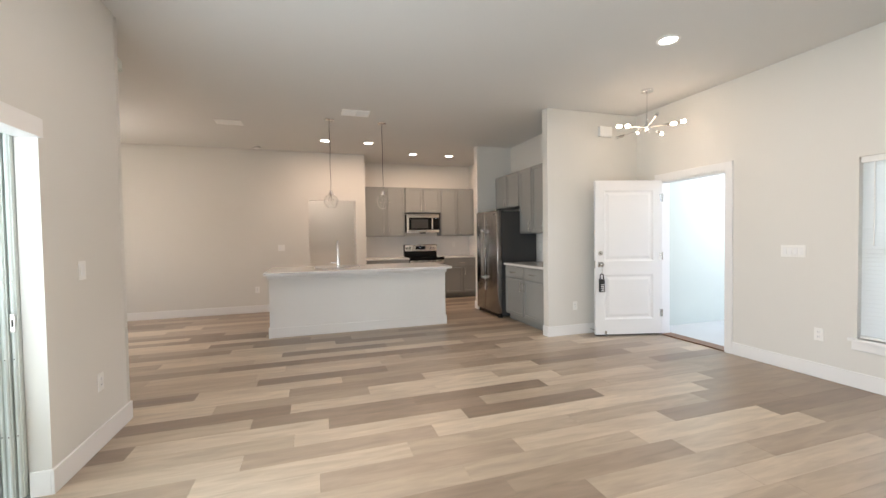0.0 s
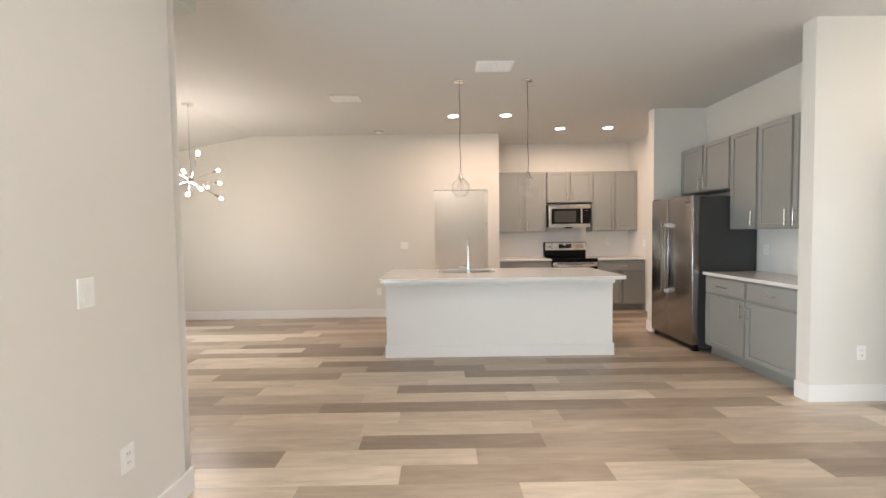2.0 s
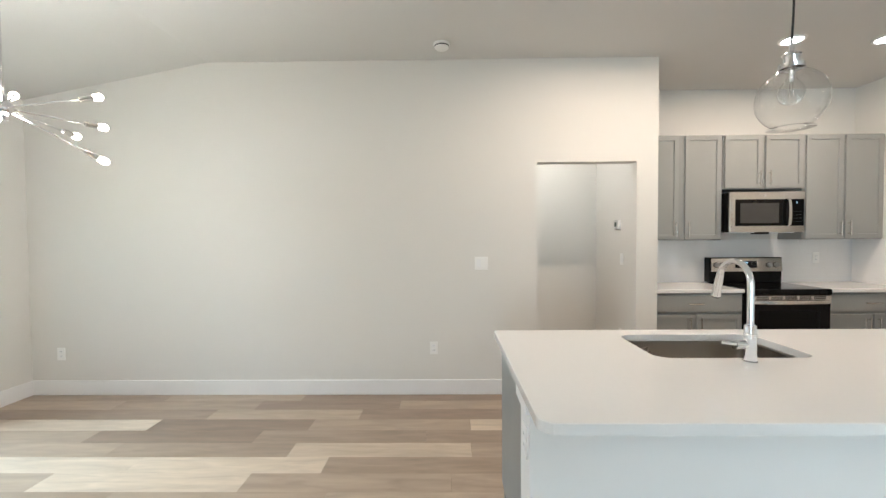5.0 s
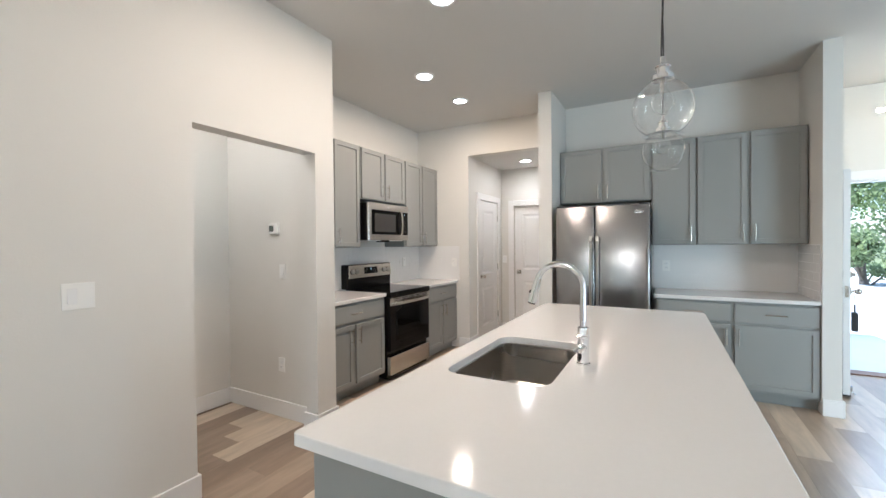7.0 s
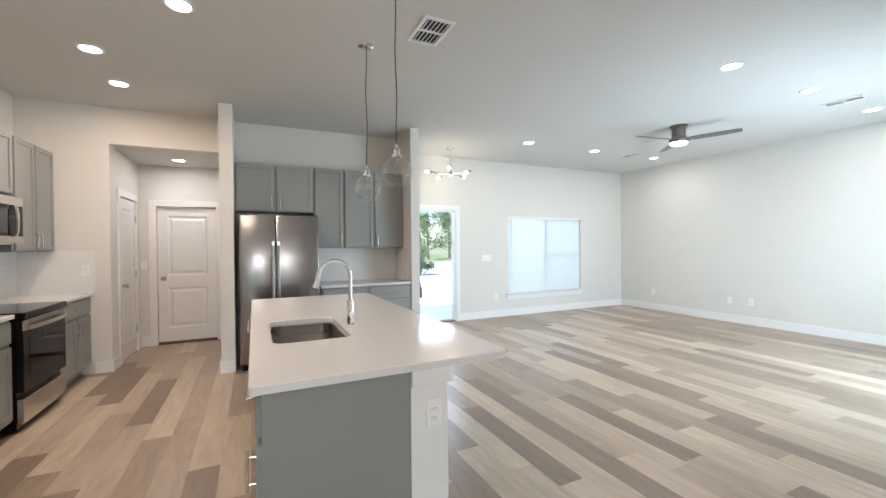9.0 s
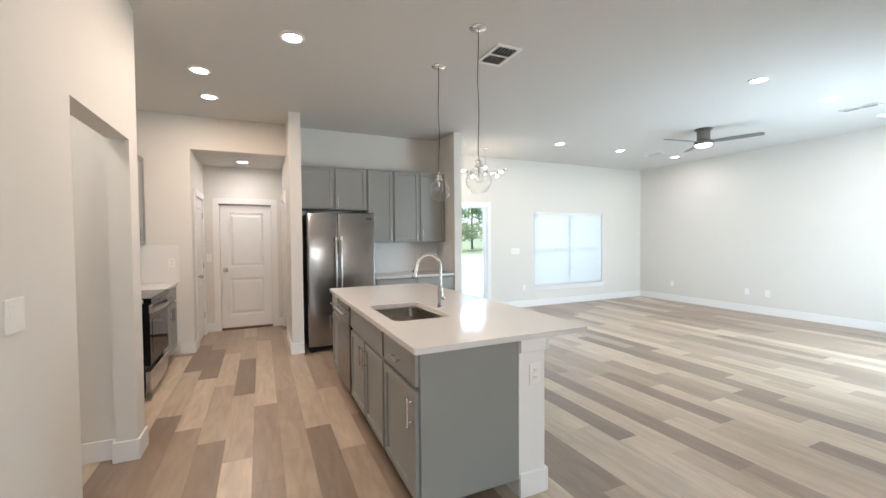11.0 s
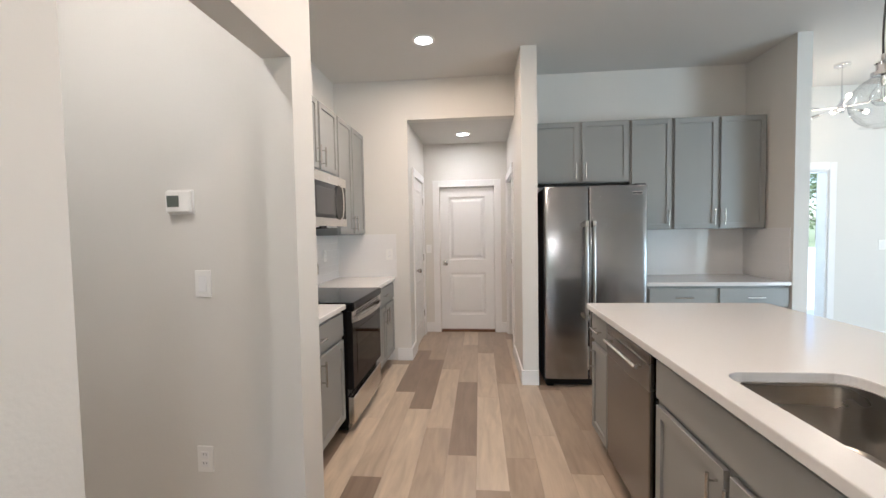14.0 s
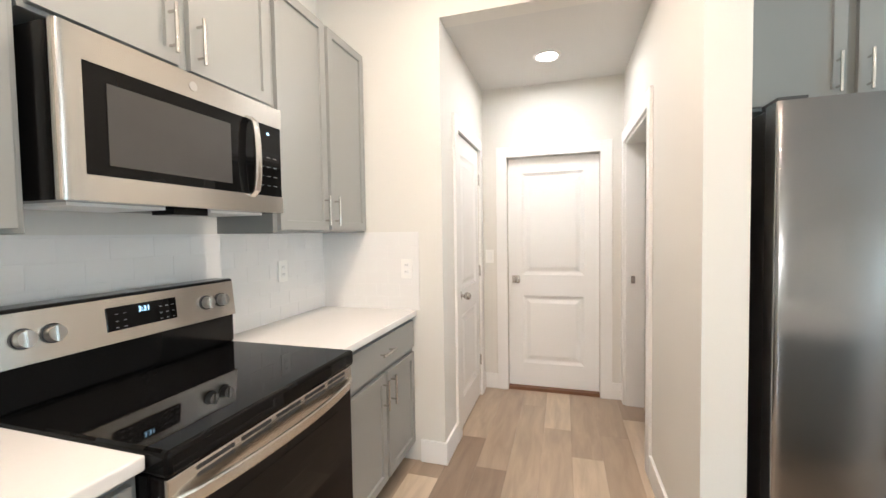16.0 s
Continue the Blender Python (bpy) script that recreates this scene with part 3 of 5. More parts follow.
def pull(length, vertical):
    """A bar pull with two posts, centred, standing off to -y."""
    bm = bmesh.new()
    d = Vector((0, 0, 1)) if vertical else Vector((1, 0, 0))
    off = Vector((0, -0.03, 0))
    rod(bm, off - d * length / 2, off + d * length / 2, 0.006, 12)
    for s in (-1, 1):
        rod(bm, d * s * length * 0.34, off + d * s * length * 0.34, 0.0045, 8)
    return bm


def front(cab, x0, x1, z0, z1, handle, kind="door"):
    """A shaker door or flat drawer front; handle: 'l', 'r' with 'b' or 't', 'h' or ''."""
    w, h = x1 - x0, z1 - z0
    if kind == "door":
        d = part("door", shaker(w, h), GREY, cab, at=pose(x0, 0, z0))
    else:
        bm = bmesh.new()
        box(bm, 0, w, -0.02, 0, 0, h, 0.002)
        d = part("drawer_front", bm, GREY, cab, at=pose(x0, 0, z0))
    if handle == "h":
        part("handle", pull(0.15, False), NICKEL, d, "satin nickel bar pull", at=pose(w / 2, -0.02, h / 2), smooth=True)
    elif handle:
        hx = 0.03 if "l" in handle else w - 0.03
        hz = 0.10 if "b" in handle else h - 0.10
        part("handle", pull(0.15, True), NICKEL, d, "satin nickel bar pull", at=pose(hx, -0.02, hz), smooth=True)
    return d


def upper(m, w, z0, z1, depth, doors, label="grey shaker wall cabinet with nickel bar pulls", group="kitchen wall cabinets"):
    c = thing("wall_cabinet", m, label, "cabinet", group)
    bm = bmesh.new()
    box(bm, 0, w, 0, depth, z0, z1, 0.0015)
    part("body", bm, GREY_IN, c)
    for x0, x1, hd in doors:
        front(c, x0, x1, z0 + 0.012, z1 - 0.012, hd)
    return c


def base(m, w, depth, drawers, doors, label="grey shaker base cabinet with nickel bar pulls", group="kitchen base cabinets", top=0.885, open_top=False):
    c = thing("base_cabinet", m, label, "cabinet", group)
    bm = bmesh.new()
    if open_top:
        box(bm, 0, w, 0, depth, 0.10, top)
        bmesh.ops.delete(bm, geom=[f for f in bm.faces if f.normal.z > 0.9], context="FACES")
    else:
        box(bm, 0, w, 0, depth, 0.10, top, 0.0015)
    part("body", bm, GREY_IN, c)
    part("toe_kick", boxes((0, w, 0.07, 0.09, 0, 0.10)), GREY_IN, c, "recessed grey toe kick")
    for x0, x1, hd in drawers:
        front(c, x0, x1, 0.705, 0.862, hd, "drawer")
    for x0, x1, hd in doors:
        front(c, x0, x1, 0.125, 0.675, hd)
    return c


UZ0, UZ1 = 1.385, 2.455
# range wall
YU, YB = 9.61, 9.31
upper(pose(1.258, YU, 0), 0.925, UZ0, UZ1, YR - YU, [(0.02, 0.475, "rb"), (0.545, 0.905, "lb")])
upper(pose(2.19, YU, 0), 0.81, 1.90, UZ1, YR - YU, [(0.012, 0.385, "rb"), (0.425, 0.798, "lb")], "short grey shaker cabinet above the microwave")
upper(pose(3.0, YU, 0), 0.81, UZ0, UZ1, YR - YU, [(0.025, 0.392, "rb"), (0.422, 0.798, "lb")])
base(pose(1.265, YB, 0), 0.925, YR - YB, [(0.02, 0.905, "h")], [(0.02, 0.445, "rt"), (0.485, 0.905, "lt")])
base(pose(2.966, YB, 0), 0.844, YR - YB, [(0.03, 0.824, "h")], [(0.03, 0.429, "rt"), (0.459, 0.824, "lt")])
# refrigerator wall
XU, XB, UZF = 3.545, 3.25, 2.437
upper(pose(XU, 7.832, 0, 0, 0, -90), 0.917, 1.85, UZF, XF - XU, [(0.015, 0.44, "rb"), (0.475, 0.90, "lb")], "short grey shaker cabinet above the refrigerator")
upper(pose(XU, 6.912, 0, 0, 0, -90), 0.39, UZ0, UZF, XF - XU, [(0.015, 0.375, "rb")], "narrow grey shaker wall cabinet")
upper(pose(XU, 6.519, 0, 0, 0, -90), 0.83, UZ0, UZF, XF - XU, [(0.012, 0.395, "rb"), (0.425, 0.815, "lb")])
base(pose(XB, 6.87, 0, 0, 0, -90), 1.20, XF - XB, [(0.02, 0.585, "h"), (0.615, 1.18, "h")], [(0.02, 0.585, "rt"), (0.615, 1.18, "lt")])


# ---- countertops ----
def slab(x0, x1, y0, y1, z0=0.885, z1=0.918, r=0.004):
    bm = bmesh.new()
    box(bm, x0, x1, y0, y1, z0, z1, r)
    return bm


for n, b, l in (("countertop", slab(1.262, 2.188, YB - 0.035, YR), "white quartz countertop beside the range"), ("countertop", slab(2.966, XK - 0.002, YB - 0.035, YR), "white quartz countertop beside the range"),
                ("countertop", slab(XB - 0.035, XF, 5.683, 6.885), "white quartz countertop beside the refrigerator")):
    solid(n, b, QUARTZ, l, "countertop", kind="thing")


# ---- island ----
IX0, IX1 = -0.335, 2.195
IYF, IYK0, IYK1 = 7.615, 6.862, 7.035     # door face, knee wall
CX0, CX1, CY0, CY1 = -0.372, 2.222, 6.55, 7.658
SX0, SX1, SY0, SY1 = 0.26, 0.94, 7.145, 7.552


def rounded(x0, x1, y0, y1, r, seg=6, back=None):
    pts = []
    back = r if back is None else back     # corners at y1
    for cx, cy, a in ((x1 - back, y1 - back, 0), (x0 + back, y1 - back, 90), (x0 + r, y0 + r, 180), (x1 - r, y0 + r, 270)):
        q = back if a < 180 else r
        for i in range(seg + 1):
            t = radians(a + 90 * i / seg)
            pts.append((cx + q * math.cos(t), cy + q * math.sin(t)))
    return pts


def ring_slab(outer, inner, z0, z1):
    """A slab with a hole; outer and inner loops hold equally many points."""
    bm = bmesh.new()
    n = len(outer)
    loops = [[bm.verts.new((x, y, z)) for x, y in lp] for lp, z in ((outer, z0), (outer, z1), (inner, z1), (inner, z0))]
    for k in range(4):
        a, b = loops[k], loops[(k + 1) % 4]
        for i in range(n):
            bm.faces.new((a[i], a[(i + 1) % n], b[(i + 1) % n], b[i]))
    return bm


bm = ring_slab(rounded(CX0, CX1, CY0, CY1, 0.05, back=0.018), rounded(SX0, SX1, SY0, SY1, 0.07), 0.885, 0.918)
bmesh.ops.recalc_face_normals(bm, faces=bm.faces)
rim = [e for e in bm.edges if all(abs(v.co.z - 0.918) < 1e-4 for v in e.verts) and (len(e.link_faces) == 2 and any(abs(f.normal.z) < 0.5 for f in e.link_faces))]
bmesh.ops.bevel(bm, geom=rim, offset=0.004, segments=2, profile=0.5, affect="EDGES")
solid("island_countertop", bm, QUARTZ, "long white quartz island countertop with sink cutout", "countertop", kind="thing")

# sink bowl
sink = thing("sink", pose((SX0 + SX1) / 2, (SY0 + SY1) / 2, 0.66), "stainless steel undermount kitchen sink", "sink")
bm = bmesh.new()
hw, hd = (SX1 - SX0) / 2, (SY1 - SY0) / 2
prof = [(0.02, 0.225, 0.08), (-0.008, 0.225, 0.075), (-0.010, 0.03, 0.075), (-0.03, 0.008, 0.06), (-0.06, 0.0, 0.05)]
rings = [[bm.verts.new((x, y, z)) for x, y in rounded(-hw - g, hw + g, -hd - g, hd + g, r)] for g, z, r in prof]
for a, b in zip(rings, rings[1:]):
    for i in range(len(a)):
        bm.faces.new((a[i], a[(i + 1) % len(a)], b[(i + 1) % len(a)], b[i]))
bm.faces.new(rings[-1])
part("bowl", bm, SINK_STEEL, sink, smooth=True)
bm = bmesh.new()
lathe(bm, [(0.0, 0.004), (0.02, 0.004), (0.03, 0.006), (0.045, 0.007), (0.052, 0.002)], 20)
part("drain", bm, CHROME, sink, "chrome drain strainer", smooth=True)

# faucet, with its spout over the sink
fc = thing("faucet", pose(0.60, 7.085, 0.918), "tall chrome pull-down gooseneck kitchen faucet", "faucet")
bm = bmesh.new()
lathe(bm, [(0.0, 0.0), (0.028, 0.0), (0.028, 0.006), (0.0235, 0.009), (0.0225, 0.105), (0.0245, 0.107), (0.0245, 0.118), (0.0215, 0.120), (0.0215, 0.150), (0.0135, 0.154), (0.0, 0.154)], 24)
part("base", bm, CHROME, fc, smooth=True)
RS, ZS = 0.094, 0.312     # radius and spring line of the bent neck
pts = [(0, 0, 0.14), (0, 0, ZS)] + [(0, RS - RS * math.cos(radians(a)), ZS + RS * math.sin(radians(a))) for a in range(12, 163, 10)]
part("spout", tube(bmesh.new(), pts, 0.0125, 14), CHROME, fc, smooth=True)
bm = bmesh.new()
tip = Vector(pts[-1])
down = Vector((0, 0.27, -0.96)).normalized()
rod(bm, tip - down * 0.004, tip + down * 0.105, 0.0145, 18, 0.0195)
sp = part("spray_head", bm, CHROME, fc, "chrome spray head", smooth=True)
bm = bmesh.new()
rod(bm, tip + down * 0.105, tip + down * 0.111, 0.0165, 18)
part("nozzle", bm, RUBBER, sp, "black rubber nozzle")
bm = bmesh.new()
ball(bm, tip + down * 0.062 + Vector((0, 0.0145, 0.004)), 0.0085, 12)
part("button", bm, RUBBER, sp, "black spray button", smooth=True)
bm = bmesh.new()
rod(bm, (0.0, 0, 0.072), (-0.050, 0.003, 0.072), 0.0175, 18)
rod(bm, (-0.050, 0.003, 0.072), (-0.054, 0.0032, 0.072), 0.0175, 18, 0.014)
rod(bm, (-0.05, 0.003, 0.074), (-0.108, 0.010, 0.080), 0.0085, 12, 0.007)
part("lever", bm, CHROME, fc, smooth=True)

# knee wall on the seating side
kw = thing("island_knee_wall", pose(0, 0, 0), "white painted island knee wall with trim", "island")
part("panel", boxes((IX0 - 0.002, IX1, IYK0, IYK1, 0, 0.885)), KNEE_PAINT, kw)
bm = bmesh.new()
for x0, x1, y0, y1 in ((IX0 - 0.017, IX1 + 0.015, IYK0 - B, IYK0), (IX0 - 0.017, IX0 - 0.002, IYK0, IYK1), (IX1, IX1 + 0.015, IYK0, IYK1)):
    box(bm, x0, x1, y0, y1, 0, 0.135, 0.003)
part("baseboard", bm, TRIM, kw)
bm = bmesh.new()
for x0, x1, y0, y1 in ((IX0 - 0.022, IX1 + 0.02, IYK0 - 0.02, IYK0), (IX0 - 0.022, IX0 - 0.002, IYK0, IYK1), (IX1, IX1 + 0.02, IYK0, IYK1)):
    box(bm, x0, x1, y0, y1, 0.81, 0.885, 0.003)
part("cap_trim", bm, TRIM, kw)

R = lambda x: pose(x, IYF, 0, 0, 0, 180)
DI = IYF - IYK1 - 0.001
base(R(2.195), 0.335, DI, [(0.02, 0.315, "h")], [(0.02, 0.315, "lt")], "narrow grey shaker island cabinet", "island cabinets")
c = base(R(1.25), 0.995, DI, [(0.02, 0.975, "")], [(0.02, 0.48, "rt"), (0.51, 0.975, "lt")], "grey shaker sink cabinet in the island", "island cabinets", open_top=True)
base(R(0.255), 0.59, DI, [(0.02, 0.565, "h")], [(0.02, 0.565, "rt")], "grey shaker island end cabinet with side panel", "island cabinets")

# dishwasher
dw = thing("dishwasher", R(1.855), "stainless steel dishwasher built into the island", "dishwasher")
part("body", boxes((0, 0.6, 0.0, DI, 0.08, 0.88)), BLACK, dw)
bm = bmesh.new()
box(bm, 0.004, 0.572, -0.025, -0.001, 0.11, 0.868, 0.005)
part("door", bm, DISH_STEEL, dw)
bm = bmesh.new()
rod(bm, (0.07, -0.058, 0.79), (0.51, -0.058, 0.79), 0.011, 14)
for x in (0.095, 0.485):
    rod(bm, (x, -0.025, 0.79), (x, -0.058, 0.79), 0.009, 10)
part("handle", bm, STEEL, dw, smooth=True)
part("kick_plate", boxes((0.004, 0.596, 0.05, 0.06, 0.0, 0.10)), BLACK, dw)


# ---- refrigerator ----
FR_Y0, FR_Y1 = 6.915, 7.785
fr = thing("refrigerator", pose(3.118, FR_Y1, 0, 0, 0, -90), "tall stainless side-by-side refrigerator with dark grey sides", "refrigerator")
fw = FR_Y1 - FR_Y0
part("body", boxes((0.004, fw - 0.004, 0.085, 0.73, 0.025, 1.765)), FRIDGE_SIDE, fr, "dark grey side panels")


def bowed_door(x0, x1, y0, y1, z0, z1, bow, r=0.012, seg=14):
    """A door slab whose front swells gently outwards, with rounded upright edges."""
    bm = bmesh.new()
    outline = [(x1, y1), (x0, y1), (x0, y0 + r)]
    outline += [(x0 + r - r * math.cos(radians(a)), y0 + r - r * math.sin(radians(a))) for a in (30, 60)]
    for i in range(seg + 1):
        u = i / seg
        outline.append((x0 + r + (x1 - x0 - 2 * r) * u, y0 - bow * (1 - (2 * u - 1) ** 2)))
    outline += [(x1 - r + r * math.cos(radians(a)), y0 + r - r * math.sin(radians(a))) for a in (60, 30)]
    outline.append((x1, y0 + r))
    low, top = [[bm.verts.new((x, y, z)) for x, y in outline] for z in (z0, z1)]
    bm.faces.new(low), bm.faces.new(top[::-1])
    for i in range(len(low)):
        j = (i + 1) % len(low)
        bm.faces.new((low[i], low[j], top[j], top[i]))
    bmesh.ops.recalc_face_normals(bm, faces=bm.faces)
    bmesh.ops.bevel(bm, geom=[e for e in bm.edges if abs(e.verts[0].co.z - e.verts[1].co.z) < 1e-5], offset=0.003, segments=2, profile=0.5, affect="EDGES")
    return bm


HANDLE_STEEL = mat("handle_steel", (0.50, 0.485, 0.46), 0.28, 1.0, scale=6, vary=0.04, bump=0.06, bump_scale=60, stretch=(1, 1, 0.02))
for x0, x1, x in ((0.0, 0.378, 0.350), (0.384, fw, 0.412)):
    dr = part("door", bowed_door(x0, x1, 0.0, 0.075, 0.075, 1.775, 0.007), STEEL_V, fr, "brushed stainless door", smooth=True)
    bm = bmesh.new()
    box(bm, x - 0.0125, x + 0.0125, -0.066, -0.046, 0.63, 1.46, 0.008)
    hd = part("handle", bm, HANDLE_STEEL, dr, "long flat steel handle", smooth=True)
    for z in (0.615, 1.425):
        bm = bmesh.new()
        box(bm, x - 0.0145, x + 0.0145, -0.068, 0.0, z, z + 0.05, 0.004)
        part("bracket", bm, STEEL, hd, "lighter steel handle bracket")
bm = boxes((0.01, fw - 0.01, 0.04, 0.085, 0.012, 0.07))
part("grille", bm, BLACK, fr, "dark base grille")
for x in (0.05, fw - 0.05):
    part("foot", boxes((x - 0.03, x + 0.03, 0.03, 0.10, 0.0, 0.012)), BLACK, fr)
    part("hinge_cover", boxes((x - 0.04, x + 0.04, 0.02, 0.13, 1.775, 1.79)), FRIDGE_SIDE, fr)
bd = part("badge", boxes((fw - 0.13, fw - 0.045, -0.009, -0.001, 1.695, 1.72)), CHROME, fr, "small chrome badge")
part("badge_field", boxes((fw - 0.126, fw - 0.049, -0.0095, -0.0088, 1.699, 1.716)), FRIDGE_SIDE, bd)


# ---- range ----
OVEN_GLASS = mat("oven_glass", (0.010, 0.009, 0.009), 0.10, scale=6, vary=0.1)
OVEN_GLASS.node_tree.nodes["Principled BSDF"].inputs["IOR"].default_value = 1.22
rg = thing("range", pose(2.193, YB, 0), "stainless and black electric glass-top range", "range")
RW = 0.768
part("body", boxes((0.0, RW, -0.03, 0.58, 0.03, 0.866)), BLACK, rg)
bm = bmesh.new()
box(bm, -0.001, RW + 0.001, -0.090, 0.53, 0.866, 0.925, 0.012)
part("cooktop", bm, BLACK_GLASS, rg, "black ceramic glass cooktop")
bm = bmesh.new()
box(bm, 0.004, RW - 0.004, -0.075, -0.031, 0.315, 0.80, 0.004)
box(bm, 0.004, RW - 0.004, -0.07, -0.031, 0.80, 0.864, 0.003)
dr = part("oven_door", bm, OVEN_GLASS, rg, "black glass oven door")
bm = bmesh.new()
box(bm, 0.004, RW - 0.004, -0.080, -0.07, 0.785, 0.863, 0.003)
tr_ = part("trim_band", bm, STEEL, dr, "stainless top band with vent slots")
for i in range(5):
    x = 0.075 + i * 0.132
    for z in (0.829, 0.846):
        part("vent_slot", boxes((x, x + 0.108, -0.0815, -0.079, z, z + 0.009)), DARK, dr)
bm = bmesh.new()
bar(bm, [(0.012 + (RW - 0.024) * i / 18, -0.08 - 0.042 * math.sin(math.pi * i / 18) ** 0.6, 0.803) for i in range(19)], (0, 0.006, 0), (0, 0, 0.016))
part("handle", bm, STEEL, dr, "curved flat stainless bar handle")
part("door_window", boxes((0.10, RW - 0.10, -0.077, -0.0755, 0.40, 0.72)), BLACK_GLASS, dr, "dark oven window")
bm = bmesh.new()
box(bm, 0.004, RW - 0.004, -0.075, -0.031, 0.075, 0.262, 0.004)
part("drawer", bm, STEEL, rg, "stainless storage drawer")
bm = bmesh.new()
box(bm, 0.0, RW, 0.486, 0.585, 0.925, 1.194, 0.008)
part("backguard", bm, BLACK, rg)
bm = bmesh.new()
vs = [bm.verts.new(p) for p in ((0.010, 0.466, 1.045), (RW - 0.010, 0.466, 1.045), (RW - 0.010, 0.480, 1.184), (0.010, 0.480, 1.184), (0.010, 0.486, 1.045), (RW - 0.010, 0.486, 1.045), (RW - 0.010, 0.486, 1.184), (0.010, 0.486, 1.184))]
for q in ((0, 1, 2, 3), (4, 7, 6, 5), (0, 4, 5, 1), (3, 2, 6, 7), (0, 3, 7, 4), (1, 5, 6, 2)):
    bm.faces.new([vs[i] for i in q])
cp = part("control_panel", bm, STEEL, rg, "slanted stainless control panel")
TILT = math.atan2(0.014, 0.139)
face = Matrix.Translation((0, 0.4730, 1.1145)) @ Matrix.Rotation(-TILT, 4, "X")
bm = boxes((0.262, 0.492, -0.003, 0.001, -0.032, 0.042))
part("display", bm, BLACK_GLASS, cp, "black glass display", at=face)
for x in (0.06, 0.125, 0.62, 0.69):
    bm = bmesh.new()
    rod(bm, (x, 0.0, 0.0), (x, -0.026, 0.0), 0.024, 20, 0.021)
    box(bm, x - 0.004, x + 0.004, -0.034, -0.02, -0.022, 0.022)
    ring = bmesh.new()
    rod(ring, (x, 0.001, 0.0), (x, -0.004, 0.0), 0.0275, 24)
    part("knob_ring", ring, DARK, cp, "black ring behind the knob", at=face, smooth=True)
    part("knob", bm, HANDLE_STEEL, cp, "brushed steel control knob", at=face, smooth=True)


def text_obj(name, body, size, m, material, parent):
    cu = bpy.data.curves.new(name, "FONT")
    cu.body, cu.size, cu.align_x, cu.align_y, cu.extrude = body, size, "CENTER", "CENTER", 0.0004
    tmp = bpy.data.objects.new(name, cu)
    me = bpy.data.meshes.new_from_object(tmp)
    bpy.data.objects.remove(tmp)
    me.materials.clear()
    me.materials.append(material)
    ob = new(name, me)
    ob.parent = parent
    ob.matrix_basis = m
    return ob


DIGIT = glow("clock_digits", (0.45, 0.8, 1.0), 0.9)
text_obj("clock", "3:31", 0.023, face @ pose(0.377, -0.0045, 0.022, 90, 0, 0), DIGIT, cp)
bm = bmesh.new()
for x in (0.285, 0.31, 0.43, 0.452, 0.474):
    for z in (-0.024, -0.004, 0.018):
        box(bm, x, x + 0.009, -0.0040, -0.003, z, z + 0.0018)
tagged(part("display_marks", bm, mat("panel_mark_grey", (0.35, 0.35, 0.35), 0.5), cp, at=face), kind="stuff")

# ---- microwave ----
mw = thing("microwave", pose(2.195, 9.515, 1.462), "stainless over-the-range microwave with black window", "microwave")
MH = 0.402
MWW = 0.738
part("body", boxes((0.004, MWW - 0.004, 0.02, YR - 9.515, 0.0, MH)), BLACK, mw)
bm = bmesh.new()
for r in ((0.016, MWW, 0.328, MH), (0.016, MWW, 0.0, 0.062), (0.016, 0.052, 0.062, 0.328)):
    box(bm, r[0], r[1], -0.012, 0.02, r[2], r[3])
rod(bm, (0.016, 0.004, 0.0), (0.016, 0.004, MH), 0.016, 24)
md = part("door", bm, STEEL, mw, "brushed stainless door frame")
part("door_window", boxes((0.052, MWW * 0.80, -0.009, 0.018, 0.062, 0.328)), BLACK_GLASS, md, "dark glass window")
part("window_screen", boxes((0.105, MWW * 0.66, -0.0105, -0.0088, 0.09, 0.29)), mat("microwave_screen", (0.05, 0.048, 0.045), 0.25, scale=8, vary=0.1), md)
part("control_panel", boxes((MWW * 0.80 + 0.002, MWW - 0.004, -0.009, 0.02, 0.062, 0.328)), BLACK_GLASS, mw, "black touch control panel")
bm = bmesh.new()
bar(bm, [(MWW * 0.775, -0.012 - 0.032 * math.sin(math.pi * i / 14) ** 0.28, 0.052 + 0.285 * i / 14) for i in range(15)], (0.014, 0, 0), (0, 0.006, 0))
part("handle", bm, STEEL, md, "flat bowed steel door handle")
bm = bmesh.new()
for i in range(4):
    for j in range(3):
        box(bm, MWW * 0.84 + j * 0.035, MWW * 0.84 + j * 0.035 + 0.018, -0.0100, -0.0085, 0.10 + i * 0.035, 0.103 + i * 0.035)
tagged(part("keypad_marks", bm, mat("keypad_grey", (0.11, 0.11, 0.11), 0.5), mw), kind="stuff")
text_obj("clock", "45", 0.015, pose(MWW * 0.90, -0.0105, 0.295, 90, 0, 0), DIGIT, mw)
bm = bmesh.new()
rod(bm, (MWW * 0.47, -0.0135, 0.365), (MWW * 0.47, -0.012, 0.365), 0.014, 20)
part("badge", bm, CHROME, mw)
part("underside_vent", boxes((0.05, 0.30, 0.06, 0.30, -0.008, 0.0)), PLASTIC, mw)
part("underside_vent", boxes((0.46, 0.70, 0.06, 0.30, -0.008, 0.0)), PLASTIC, mw)
part("lamp_cover", boxes((0.32, 0.44, 0.05, 0.14, -0.02, 0.0)), BLACK, mw)


